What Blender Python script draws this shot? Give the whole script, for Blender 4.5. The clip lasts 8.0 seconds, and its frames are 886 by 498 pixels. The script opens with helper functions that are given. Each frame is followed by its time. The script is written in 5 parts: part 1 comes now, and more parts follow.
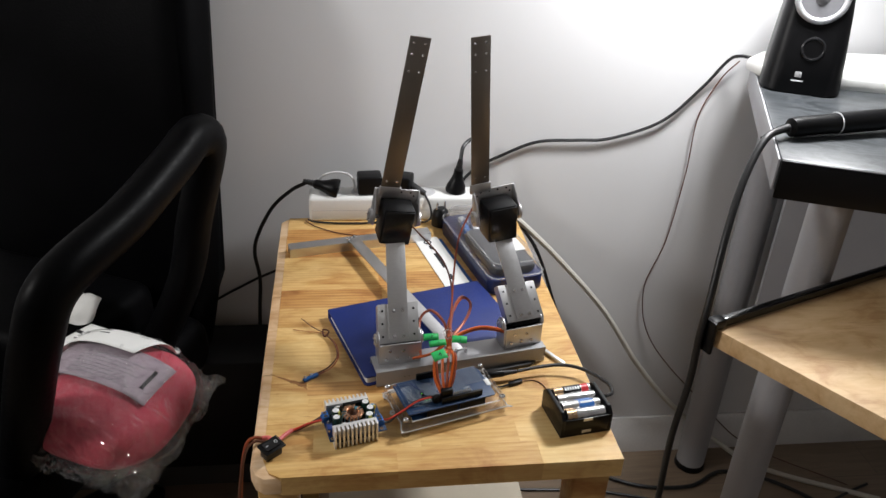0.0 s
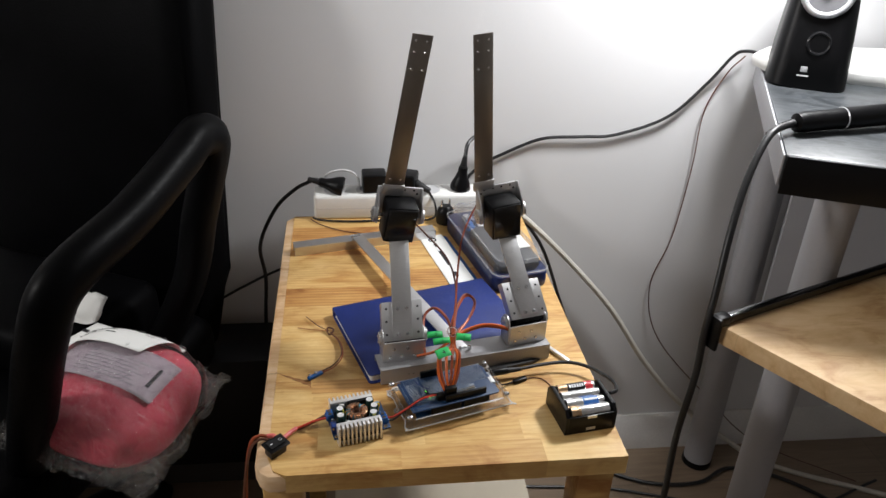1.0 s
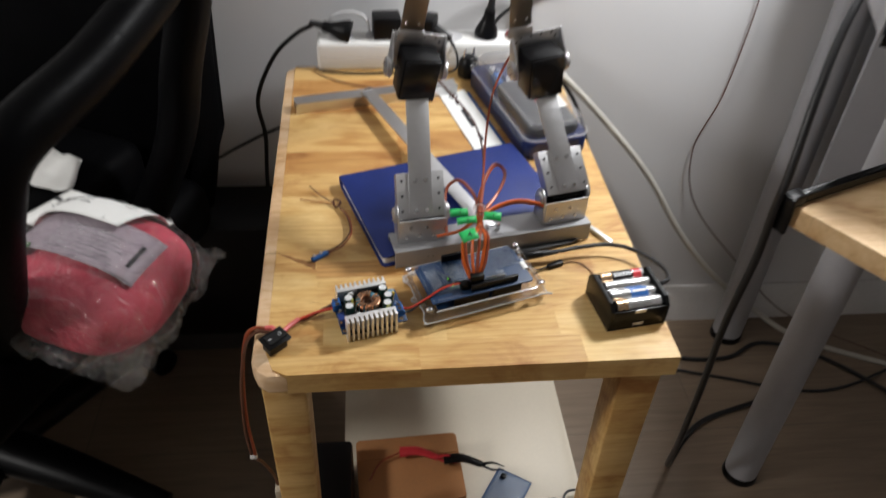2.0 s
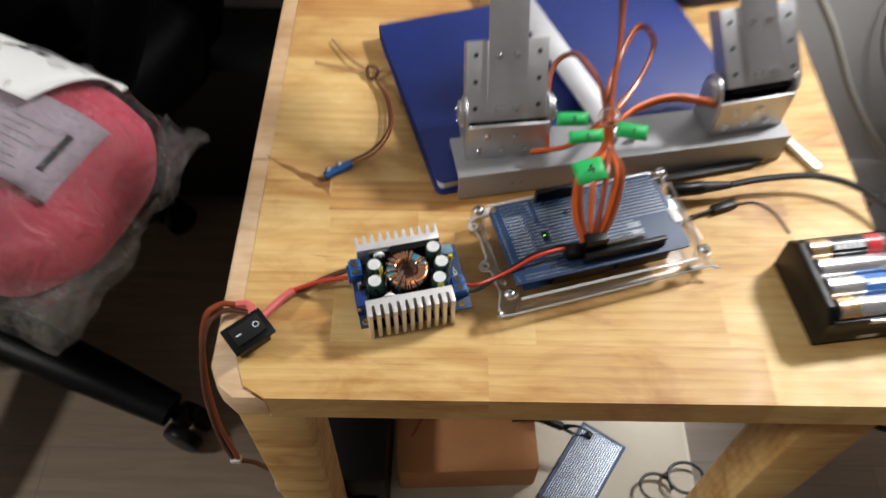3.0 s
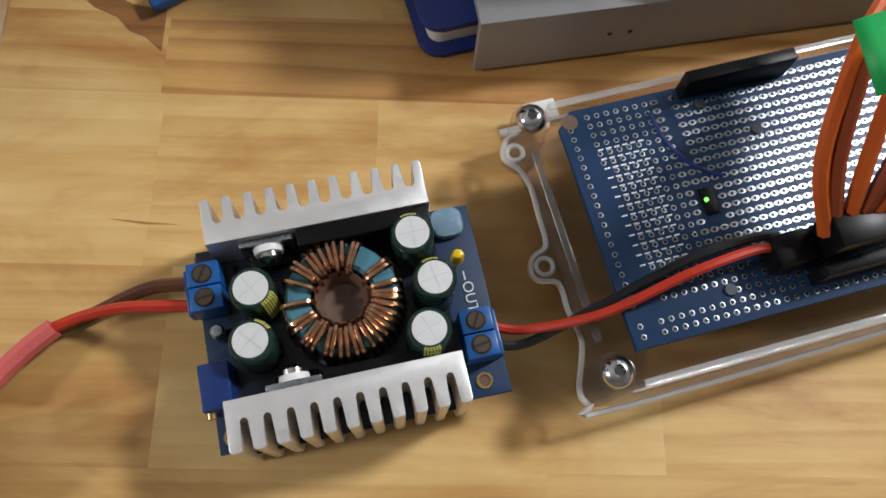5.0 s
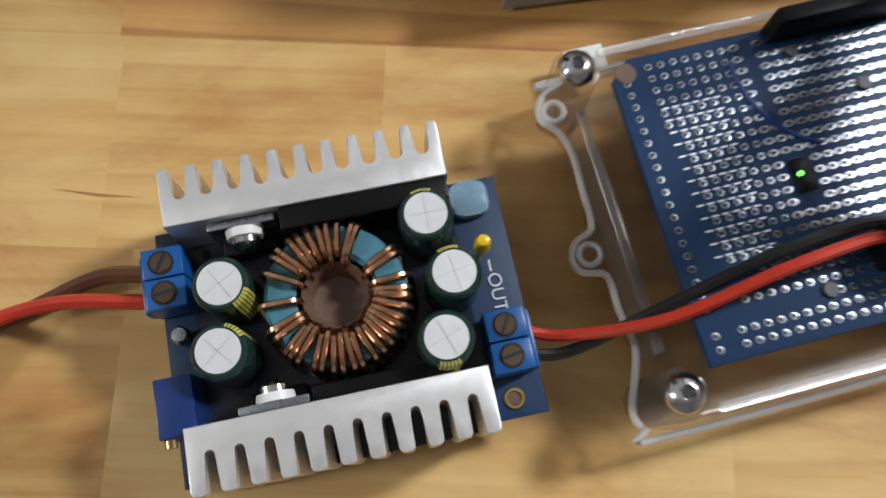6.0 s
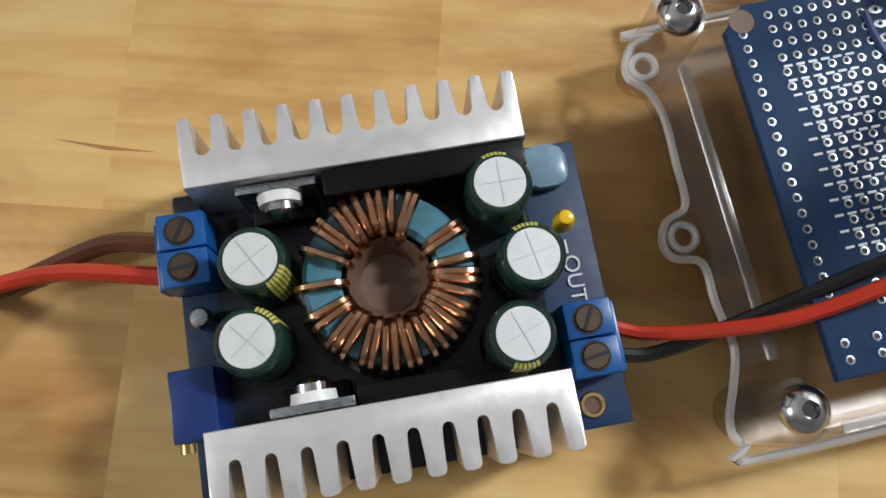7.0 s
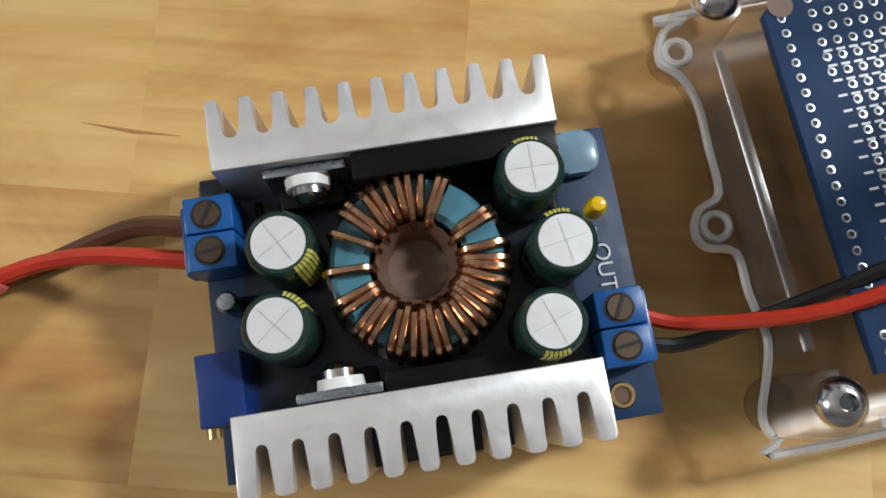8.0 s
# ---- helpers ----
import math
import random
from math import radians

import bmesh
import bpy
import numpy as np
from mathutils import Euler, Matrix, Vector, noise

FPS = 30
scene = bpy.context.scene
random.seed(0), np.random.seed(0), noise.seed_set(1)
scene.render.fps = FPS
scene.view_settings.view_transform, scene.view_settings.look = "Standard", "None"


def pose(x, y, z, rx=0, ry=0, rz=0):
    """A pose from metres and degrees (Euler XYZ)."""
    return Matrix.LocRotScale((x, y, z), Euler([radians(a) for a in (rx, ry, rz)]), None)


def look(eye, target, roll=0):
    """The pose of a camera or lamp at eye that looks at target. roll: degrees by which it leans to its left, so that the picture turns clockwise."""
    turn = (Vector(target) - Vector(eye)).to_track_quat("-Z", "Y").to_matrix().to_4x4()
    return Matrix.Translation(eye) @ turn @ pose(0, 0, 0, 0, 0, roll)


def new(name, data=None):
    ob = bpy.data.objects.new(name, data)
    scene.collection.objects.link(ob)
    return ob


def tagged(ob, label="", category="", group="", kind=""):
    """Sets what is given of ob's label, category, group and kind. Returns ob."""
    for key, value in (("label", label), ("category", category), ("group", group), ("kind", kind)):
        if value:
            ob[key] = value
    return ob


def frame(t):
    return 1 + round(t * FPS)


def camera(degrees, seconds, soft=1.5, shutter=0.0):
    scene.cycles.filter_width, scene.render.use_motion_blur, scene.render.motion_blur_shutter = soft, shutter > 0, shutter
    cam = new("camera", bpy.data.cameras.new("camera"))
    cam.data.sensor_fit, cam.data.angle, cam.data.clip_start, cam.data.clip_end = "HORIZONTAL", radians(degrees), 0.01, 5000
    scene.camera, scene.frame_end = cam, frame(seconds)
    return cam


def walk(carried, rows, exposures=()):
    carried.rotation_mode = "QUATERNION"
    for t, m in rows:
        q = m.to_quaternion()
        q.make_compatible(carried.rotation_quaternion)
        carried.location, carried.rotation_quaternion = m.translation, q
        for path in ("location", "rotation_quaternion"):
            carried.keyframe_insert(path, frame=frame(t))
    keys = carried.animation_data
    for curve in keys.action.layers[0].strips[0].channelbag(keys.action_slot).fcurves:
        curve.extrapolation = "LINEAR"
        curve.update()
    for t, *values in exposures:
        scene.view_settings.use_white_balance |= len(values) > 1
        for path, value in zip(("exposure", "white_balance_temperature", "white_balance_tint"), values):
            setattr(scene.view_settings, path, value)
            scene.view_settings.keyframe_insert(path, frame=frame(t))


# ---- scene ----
cam = camera(59.4, 8.0, shutter=0.5)
PATH = [
    (0, (-0.058, 0.086, 1.331), (0.181, 1.821, 0.366), 3.0),
    (0.5, (-0.052, 0.089, 1.334), (0.17, 1.82, 0.357), 2.4),
    (1, (-0.052, 0.086, 1.332), (0.166, 1.82, 0.359), 2.4),
    (1.5, (-0.061, 0.11, 1.320), (0.136, 1.8, 0.269), 2.6),
    (1.7, (-0.058, 0.148, 1.303), (0.148, 1.783, 0.145), 2.3),
    (2.8, (-0.038, 0.489, 1.141), (0.006, 1.723, -0.432), 3.0),
    (3, (-0.036, 0.549, 1.104), (-0.033, 1.693, -0.537), 1.5),
    (3.2, (-0.044, 0.595, 1.062), (-0.064, 1.618, -0.657), 0.9),
    (3.5, (-0.041, 0.664, 1.03), (-0.112, 1.526, -0.773), -3.0),
    (3.8, (-0.034, 0.722, 0.977), (-0.011, 1.539, -0.848), 3.0),
    (4, (-0.038, 0.735, 0.943), (0.022, 1.486, -0.909), 5.8),
    (4.2, (-0.038, 0.745, 0.917), (0.04, 1.491, -0.937), 7.2),
    (4.5, (-0.04, 0.755, 0.897), (0.094, 1.496, -0.956), 11.4),
    (4.7, (-0.041, 0.759, 0.887), (0.038, 1.464, -0.983), 7.9),
    (5.8, (-0.039, 0.782, 0.856), (0.022, 1.297, -1.076), 8.6),
    (6, (-0.041, 0.783, 0.843), (0.0, 1.308, -1.087), 6.7),
    (6.5, (-0.049, 0.79, 0.821), (-0.015, 1.276, -1.119), 7.5),
    (7, (-0.051, 0.79, 0.82), (-0.021, 1.232, -1.131), 8.1),
    (7.5, (-0.051, 0.79, 0.819), (-0.046, 1.217, -1.135), 5.1),
    (8, (-0.053, 0.789, 0.818), (-0.061, 1.213, -1.137), 3.8),
]
# the clip's camera brightens over the dark floor and darkens again over the bright table
EXPOSURES = [(0, -0.02, 6350, 10), (1.7, 0.02, 6350, 10), (2.8, 0.30, 6400, 10), (3.0, 0.27, 6400, 10), (3.5, 0.30, 6400, 10), (4.0, 0.05, 6400, 10), (4.5, -0.16, 6350, 10), (6.0, -0.06, 6150, 8), (8.0, -0.04, 6200, 8)]
walk(cam, [(t, look(eye, target, roll)) for t, eye, target, roll in PATH], EXPOSURES)

# ---- world and lights ----
world = bpy.data.worlds.new("room_world")
scene.world = world
world.use_nodes = True
world.node_tree.nodes["Background"].inputs[0].default_value = (0.9, 0.95, 1.0, 1)
world.node_tree.nodes["Background"].inputs[1].default_value = 0.02


def area_lamp(name, eye, target, size, watts, colour):
    data = bpy.data.lights.new(name, "AREA")
    data.shape, data.size, data.energy, data.color = "DISK", size, watts, colour
    ob = new(name, data)
    ob.matrix_world = look(eye, target)
    return ob


# the desk lamp beyond the speaker, and the warm room lamp behind and to the left
area_lamp("desk_lamp_light", (0.66, 1.22, 1.45), (0.28, 1.20, 0.70), 0.16, 10.8, (1.0, 0.99, 0.98))
area_lamp("room_lamp_light", (-1.95, 0.42, 1.86), (0.1, 1.0, 0.7), 0.30, 20.0, (1.0, 0.965, 0.92))

# ---- materials ----
TOP = 0.68


def shader(name):
    m = bpy.data.materials.new(name)
    m.use_nodes = True
    nt = m.node_tree
    return m, nt, nt.nodes["Principled BSDF"]


def link(nt, a, b):
    nt.links.new(a, b)


def coords(nt, scale=(1, 1, 1)):
    tc = nt.nodes.new("ShaderNodeTexCoord")
    mp = nt.nodes.new("ShaderNodeMapping")
    mp.inputs["Scale"].default_value = scale
    link(nt, tc.outputs["Object"], mp.inputs[0])
    return mp.outputs[0]


def noise_tex(nt, vec, scale, detail=4, rough=0.55, distort=0.0):
    n = nt.nodes.new("ShaderNodeTexNoise")
    n.inputs["Scale"].default_value, n.inputs["Detail"].default_value = scale, detail
    n.inputs["Roughness"].default_value, n.inputs["Distortion"].default_value = rough, distort
    link(nt, vec, n.inputs["Vector"])
    return n.outputs[0]


def ramp(nt, fac, stops):
    r = nt.nodes.new("ShaderNodeValToRGB")
    el = r.color_ramp.elements
    while len(el) < len(stops):
        el.new(0.5)
    for e, (p, c) in zip(el, stops):
        e.position, e.color = p, (*c, 1) if len(c) == 3 else c
    link(nt, fac, r.inputs[0])
    return r.outputs[0]


def mixed(nt, fac, a, b, mode="MIX"):
    n = nt.nodes.new("ShaderNodeMix")
    n.data_type, n.blend_type = "RGBA", mode
    if isinstance(fac, float):
        n.inputs[0].default_value = fac
    else:
        link(nt, fac, n.inputs[0])
    for sock, v in ((n.inputs[6], a), (n.inputs[7], b)):
        if isinstance(v, tuple):
            sock.default_value = (*v, 1)
        else:
            link(nt, v, sock)
    return n.outputs[2]


def bump(nt, bsdf, height, strength, distance=0.001):
    b = nt.nodes.new("ShaderNodeBump")
    b.inputs["Strength"].default_value, b.inputs["Distance"].default_value = strength, distance
    link(nt, height, b.inputs["Height"])
    link(nt, b.outputs[0], bsdf.inputs["Normal"])


def plain(name, colour, rough=0.5, metal=0.0, vary=0.12, scale=60.0, relief=0.1, coat=0.0, dist=0.0004):
    """A surface with grain at two scales and a faint relief."""
    m, nt, b = shader(name)
    v = coords(nt)
    big, fine = noise_tex(nt, v, scale * 0.15, 3), noise_tex(nt, v, scale * 3, 5)
    dark, light = tuple(c * (1 - vary) for c in colour), tuple(min(1, c * (1 + vary)) for c in colour)
    base = ramp(nt, big, [(0.3, dark), (0.7, light)])
    base = mixed(nt, 0.35, base, ramp(nt, fine, [(0.3, dark), (0.7, light)]))
    link(nt, base, b.inputs["Base Color"])
    b.inputs["Metallic"].default_value = metal
    b.inputs["Coat Weight"].default_value = coat
    link(nt, ramp(nt, fine, [(0.2, (rough * 0.8,) * 3), (0.8, (min(1, rough * 1.2),) * 3)]), b.inputs["Roughness"])
    if relief:
        bump(nt, b, fine, relief, dist)
    return m


def clear(name, colour=(1, 1, 1), rough=0.05, ior=1.49, relief=0.0, scale=40):
    m, nt, b = shader(name)
    b.inputs["Base Color"].default_value = (*colour, 1)
    b.inputs["Transmission Weight"].default_value, b.inputs["IOR"].default_value = 1.0, ior
    b.inputs["Roughness"].default_value = rough
    if relief:
        bump(nt, b, noise_tex(nt, coords(nt), scale, 3), relief, 0.004)
    return m


def film_sheet(name, haze=0.18, crinkle=0.25, gloss=0.12, least=0.03, depth=0.01, gain_by=0.35, tint=(1.0, 1.0, 1.0)):
    """Thin clear wrapping film: mostly see-through, with a sharp gloss on its folds."""
    m, nt, b = shader(name)
    out = nt.nodes["Material Output"]
    b.inputs["Base Color"].default_value = (0.8, 0.8, 0.8, 1)
    b.inputs["Roughness"].default_value = 0.12
    see = nt.nodes.new("ShaderNodeBsdfTransparent")
    see.inputs[0].default_value = (*tint, 1)
    mx = nt.nodes.new("ShaderNodeMixShader")
    fr = nt.nodes.new("ShaderNodeLayerWeight")
    fr.inputs["Blend"].default_value = 0.25
    gain = nt.nodes.new("ShaderNodeMath")
    gain.operation, gain.inputs[1].default_value, gain.inputs[2].default_value = "MULTIPLY_ADD", gain_by, least
    link(nt, fr.outputs["Facing"], gain.inputs[0])
    gl = nt.nodes.new("ShaderNodeBsdfGlossy")
    gl.inputs["Roughness"].default_value = gloss
    mx2 = nt.nodes.new("ShaderNodeMixShader")
    mx.inputs[0].default_value = haze
    link(nt, see.outputs[0], mx.inputs[1])
    link(nt, b.outputs[0], mx.inputs[2])
    link(nt, gain.outputs[0], mx2.inputs[0])
    link(nt, mx.outputs[0], mx2.inputs[1])
    link(nt, gl.outputs[0], mx2.inputs[2])
    link(nt, mx2.outputs[0], out.inputs[0])
    v = coords(nt)
    bp = nt.nodes.new("ShaderNodeBump")
    bp.inputs["Strength"].default_value, bp.inputs["Distance"].default_value = crinkle, depth
    link(nt, noise_tex(nt, v, 22, 4, 0.55, 2.2), bp.inputs["Height"])
    for n in (fr, gl, b):
        link(nt, bp.outputs[0], n.inputs["Normal"])
    return m


def pine(name, base=(0.585, 0.365, 0.125), deep=(0.42, 0.185, 0.045), pale=(0.70, 0.475, 0.195), rings=0.3, coat=0.05):
    """Lacquered pine: every piece has its own tone and its own stretch of grain along x, with a few knots and scuffs."""
    m, nt, b = shader(name)
    v = coords(nt)
    own = nt.nodes.new("ShaderNodeObjectInfo")
    off = nt.nodes.new("ShaderNodeVectorMath")
    off.operation = "MULTIPLY_ADD"
    off.inputs[1].default_value = (7.7, 3.9, 1.4)
    link(nt, own.outputs["Random"], off.inputs[0])
    link(nt, v, off.inputs[2])

    def stretched(scale):
        st = nt.nodes.new("ShaderNodeMapping")
        st.inputs["Scale"].default_value = scale
        link(nt, off.outputs[0], st.inputs[0])
        return st.outputs[0]

    grain = noise_tex(nt, stretched((3.0, 13.0, 13.0)), 2.4, 4, 0.55, 1.2)
    pores = noise_tex(nt, stretched((7.0, 150.0, 150.0)), 3.0, 4)
    col = ramp(nt, grain, [(0.28, deep), (0.43, base), (0.60, pale), (0.80, base)])
    # growth rings cut at a slant
    wv = nt.nodes.new("ShaderNodeTexWave")
    wv.bands_direction, wv.wave_profile = "Y", "SAW"
    wv.inputs["Scale"].default_value, wv.inputs["Distortion"].default_value = 1.0, 5.5
    wv.inputs["Detail"].default_value, wv.inputs["Detail Scale"].default_value = 2.0, 0.8
    link(nt, stretched((4.5, 42.0, 42.0)), wv.inputs["Vector"])
    lines = ramp(nt, wv.outputs["Fac"], [(0.35, (0, 0, 0)), (0.9, (rings,) * 3), (1.0, (rings * 0.2,) * 3)])
    col = mixed(nt, lines, col, deep)
    tone = ramp(nt, own.outputs["Random"], [(0.0, (0.90, 0.84, 0.76)), (0.5, (1.0, 0.99, 0.96)), (1.0, (1.04, 1.04, 1.02))])
    col = mixed(nt, 1.0, col, tone, "MULTIPLY")
    col = mixed(nt, 0.13, col, ramp(nt, pores, [(0.35, deep), (0.6, pale)]))
    blot = noise_tex(nt, coords(nt, (0.55, 1.2, 1.0)), 19.0, 5, 0.62, 1.1)
    col = mixed(nt, 0.75, col, ramp(nt, blot, [(0.32, (0.70, 0.55, 0.40)), (0.50, (1.0, 0.98, 0.95)), (0.66, (1.08, 1.12, 1.14))]), "MULTIPLY")
    # knots, few and far between
    vo = nt.nodes.new("ShaderNodeTexVoronoi")
    vo.inputs["Scale"].default_value = 1.0
    kn = nt.nodes.new("ShaderNodeMapping")
    kn.inputs["Scale"].default_value = (4.6, 7.5, 1.0)
    kn.inputs["Rotation"].default_value = (0, 0, 0.12)
    link(nt, v, kn.inputs[0])
    link(nt, kn.outputs[0], vo.inputs["Vector"])
    spots = ramp(nt, vo.outputs["Distance"], [(0.012, (0.8, 0.8, 0.8)), (0.034, (0, 0, 0))])
    col = mixed(nt, spots, col, (0.20, 0.09, 0.03))
    # short dark cracks along the grain
    streak = noise_tex(nt, coords(nt, (9.0, 150.0, 1.0)), 1.0, 2, 0.5, 0.6)
    col = mixed(nt, ramp(nt, streak, [(0.72, (0, 0, 0)), (0.78, (0.7, 0.7, 0.7))]), col, (0.17, 0.085, 0.03))
    link(nt, col, b.inputs["Base Color"])
    smear = noise_tex(nt, v, 30.0, 4)
    link(nt, ramp(nt, smear, [(0.3, (0.44,) * 3), (0.7, (0.66,) * 3)]), b.inputs["Roughness"])
    b.inputs["Coat Weight"].default_value, b.inputs["Coat Roughness"].default_value = coat, 0.35
    bump(nt, b, pores, 0.12, 0.0004)
    return m


def painted_wall(name, colour):
    m, nt, b = shader(name)
    v = coords(nt)
    big = noise_tex(nt, v, 1.6, 4)
    fine = noise_tex(nt, v, 140, 4)
    link(nt, ramp(nt, big, [(0.3, tuple(c * 0.95 for c in colour)), (0.7, colour)]), b.inputs["Base Color"])
    b.inputs["Roughness"].default_value = 0.75
    bump(nt, b, fine, 0.12, 0.0008)
    return m


def floor_boards(name):
    m, nt, b = shader(name)
    v = coords(nt)
    br = nt.nodes.new("ShaderNodeTexBrick")
    br.inputs["Scale"].default_value = 1.0
    br.inputs["Brick Width"].default_value, br.inputs["Row Height"].default_value = 1.2, 0.19
    br.inputs["Mortar Size"].default_value = 0.0012
    br.inputs["Color1"].default_value, br.inputs["Color2"].default_value = (0.27, 0.20, 0.14, 1), (0.24, 0.18, 0.127, 1)
    br.inputs["Mortar"].default_value = (0.19, 0.145, 0.105, 1)
    link(nt, v, br.inputs["Vector"])
    st = nt.nodes.new("ShaderNodeMapping")
    st.inputs["Scale"].default_value = (2.0, 26.0, 1.0)
    link(nt, v, st.inputs[0])
    g = noise_tex(nt, st.outputs[0], 3.0, 5, 0.6, 0.8)
    col = mixed(nt, 0.7, br.outputs[0], ramp(nt, g, [(0.3, (0.7, 0.68, 0.66)), (0.7, (1.1, 1.1, 1.1))]), "MULTIPLY")
    link(nt, col, b.inputs["Base Color"])
    b.inputs["Roughness"].default_value = 0.42
    bump(nt, b, g, 0.06, 0.001)
    return m


def marbled(name):
    """Black laminate with grey swirls."""
    m, nt, b = shader(name)
    v = coords(nt, (1.0, 2.2, 1.0))
    w = noise_tex(nt, v, 9.0, 6, 0.6, 2.6)
    link(nt, ramp(nt, w, [(0.42, (0.03, 0.034, 0.037)), (0.55, (0.065, 0.07, 0.075)), (0.62, (0.04, 0.045, 0.05))]), b.inputs["Base Color"])
    b.inputs["Roughness"].default_value = 0.33
    return m


def leather(name):
    m, nt, b = shader(name)
    v = coords(nt)
    vo = nt.nodes.new("ShaderNodeTexVoronoi")
    vo.inputs["Scale"].default_value = 260
    link(nt, v, vo.inputs["Vector"])
    big = noise_tex(nt, v, 6, 3)
    link(nt, ramp(nt, big, [(0.3, (0.001, 0.001, 0.0012)), (0.7, (0.0025, 0.0025, 0.003))]), b.inputs["Base Color"])
    b.inputs["Roughness"].default_value = 0.5
    b.inputs["Specular IOR Level"].default_value = 0.03
    bump(nt, b, vo.outputs["Distance"], 0.25, 0.0006)
    return m


def brushed(name, colour=(0.72, 0.72, 0.73), rough=0.34, along=(1, 60, 60)):
    m, nt, b = shader(name)
    v = coords(nt, along)
    s = noise_tex(nt, v, 18, 4)
    big = noise_tex(nt, coords(nt), 25, 3)
    base = ramp(nt, s, [(0.3, tuple(c * 0.88 for c in colour)), (0.7, colour)])
    base = mixed(nt, 0.3, base, mixed(nt, big, tuple(c * 0.7 for c in colour), colour))
    link(nt, base, b.inputs["Base Color"])
    b.inputs["Metallic"].default_value = 1.0
    link(nt, ramp(nt, s, [(0.2, (rough * 0.8,) * 3), (0.8, (rough * 1.25,) * 3)]), b.inputs["Roughness"])
    bump(nt, b, s, 0.1, 0.0003)
    return m


PINE = pine("pine_lacquered")
PINE_PALE = pine("pine_pale", (0.63, 0.395, 0.142), (0.48, 0.245, 0.068), (0.71, 0.50, 0.215), 0.2)
PINE_BROWN = pine("pine_brown", (0.47, 0.235, 0.068), (0.29, 0.115, 0.028), (0.57, 0.32, 0.105), 0.6)
PINE_KNOT = pine("pine_heart", (0.33, 0.15, 0.045), (0.17, 0.068, 0.02), (0.43, 0.215, 0.068), 0.7)
PINE_EDGE = pine("pine_worn", (0.66, 0.44, 0.25), (0.5, 0.3, 0.14), (0.75, 0.56, 0.38), 0.1)
BEECH = pine("beech_laminate", (0.62, 0.42, 0.22), (0.52, 0.33, 0.16), (0.68, 0.48, 0.27), 0.12)
WALL = painted_wall("wall_paint", (0.74, 0.74, 0.75))
CEIL = painted_wall("ceiling_paint", (0.82, 0.82, 0.80))
FLOOR = floor_boards("floor_laminate")
SKIRT = plain("skirting_white", (0.72, 0.71, 0.70), 0.45)
MARBLE = marbled("black_marbled_laminate")
LEATHER = leather("black_leather")
BLACK = plain("black_plastic", (0.0025, 0.0025, 0.003), 0.38, relief=0.08)
BLACK.node_tree.nodes["Principled BSDF"].inputs["Specular IOR Level"].default_value = 0.22
BLACK_SOFT = plain("black_rubber", (0.014, 0.014, 0.015), 0.6)
BLACK_GLOSS = plain("black_gloss", (0.008, 0.008, 0.009), 0.18, relief=0.02)
GREY_LEG = plain("grey_lacquered_steel", (0.34, 0.34, 0.36), 0.4, 0.0, 0.05)
GREY_EDGE = plain("grey_edging", (0.55, 0.55, 0.56), 0.5)
WHITE = plain("white_plastic", (0.78, 0.78, 0.76), 0.42, vary=0.05)
CREAM = plain("cream_plastic", (0.54, 0.485, 0.385), 0.5, vary=0.06)
PAPER = plain("paper_white", (0.80, 0.80, 0.78), 0.8, vary=0.04)
PAGES = plain("page_edges", (0.78, 0.77, 0.73), 0.85, vary=0.08, scale=300)
BLUE_BOOK = plain("blue_bookcloth", (0.006, 0.022, 0.16), 0.55, vary=0.2, scale=120, relief=0.25)
ALU = brushed("brushed_aluminium")
RAIL = plain("anodised_aluminium", (0.32, 0.32, 0.33), 0.58, 0.45, 0.08, 70, 0.12)
ALU_CAST = plain("matt_aluminium", (0.62, 0.62, 0.63), 0.42, 1.0, 0.06, 90, 0.15)
SINK = plain("heat_sink_aluminium", (0.78, 0.77, 0.77), 0.45, 0.75, 0.05, 120, 0.2)
STEEL = plain("bright_steel", (0.62, 0.62, 0.63), 0.2, 1.0, 0.1, 80, 0.05)
DARK_ALU = brushed("dark_aluminium", (0.30, 0.27, 0.24), 0.36, (60, 60, 1))
COPPER = plain("copper_wire", (0.58, 0.34, 0.21), 0.22, 1.0, 0.3, 200, 0.05)
DULL_BRASS = plain("dull_brass", (0.12, 0.085, 0.06), 0.45, 0.8)
BRASS = plain("brass", (0.55, 0.40, 0.18), 0.35, 1.0)
PCB_BLUE = plain("blue_solder_mask", (0.003, 0.028, 0.088), 0.5, vary=0.18, scale=150)
PCB_DARK = plain("dark_solder_mask", (0.010, 0.014, 0.026), 0.32, vary=0.2)
TIN = plain("tinned_pads", (0.40, 0.44, 0.48), 0.28, 1.0, 0.15, 300)
TERMINAL = plain("blue_terminal_plastic", (0.010, 0.095, 0.33), 0.35)
TRIM_BLUE = plain("trimmer_blue", (0.008, 0.030, 0.15), 0.35)
CORE = plain("teal_ferrite_paint", (0.065, 0.20, 0.27), 0.5)
GLUE = plain("brown_glue", (0.14, 0.08, 0.055), 0.45, vary=0.3)
CAP_SLEEVE = plain("capacitor_sleeve", (0.012, 0.035, 0.028), 0.25)
CAP_MARK = plain("capacitor_stripe", (0.50, 0.48, 0.10), 0.4)
CAP_TOP = plain("capacitor_top", (0.80, 0.81, 0.82), 0.4, 0.35, 0.05, 200)
YELLOW = plain("yellow_led", (0.80, 0.52, 0.01), 0.3)
SILK = plain("silkscreen_white", (0.75, 0.78, 0.8), 0.6)
RED = plain("red_insulation", (0.50, 0.035, 0.015), 0.35)
ORANGE = plain("orange_insulation", (0.55, 0.10, 0.012), 0.35)
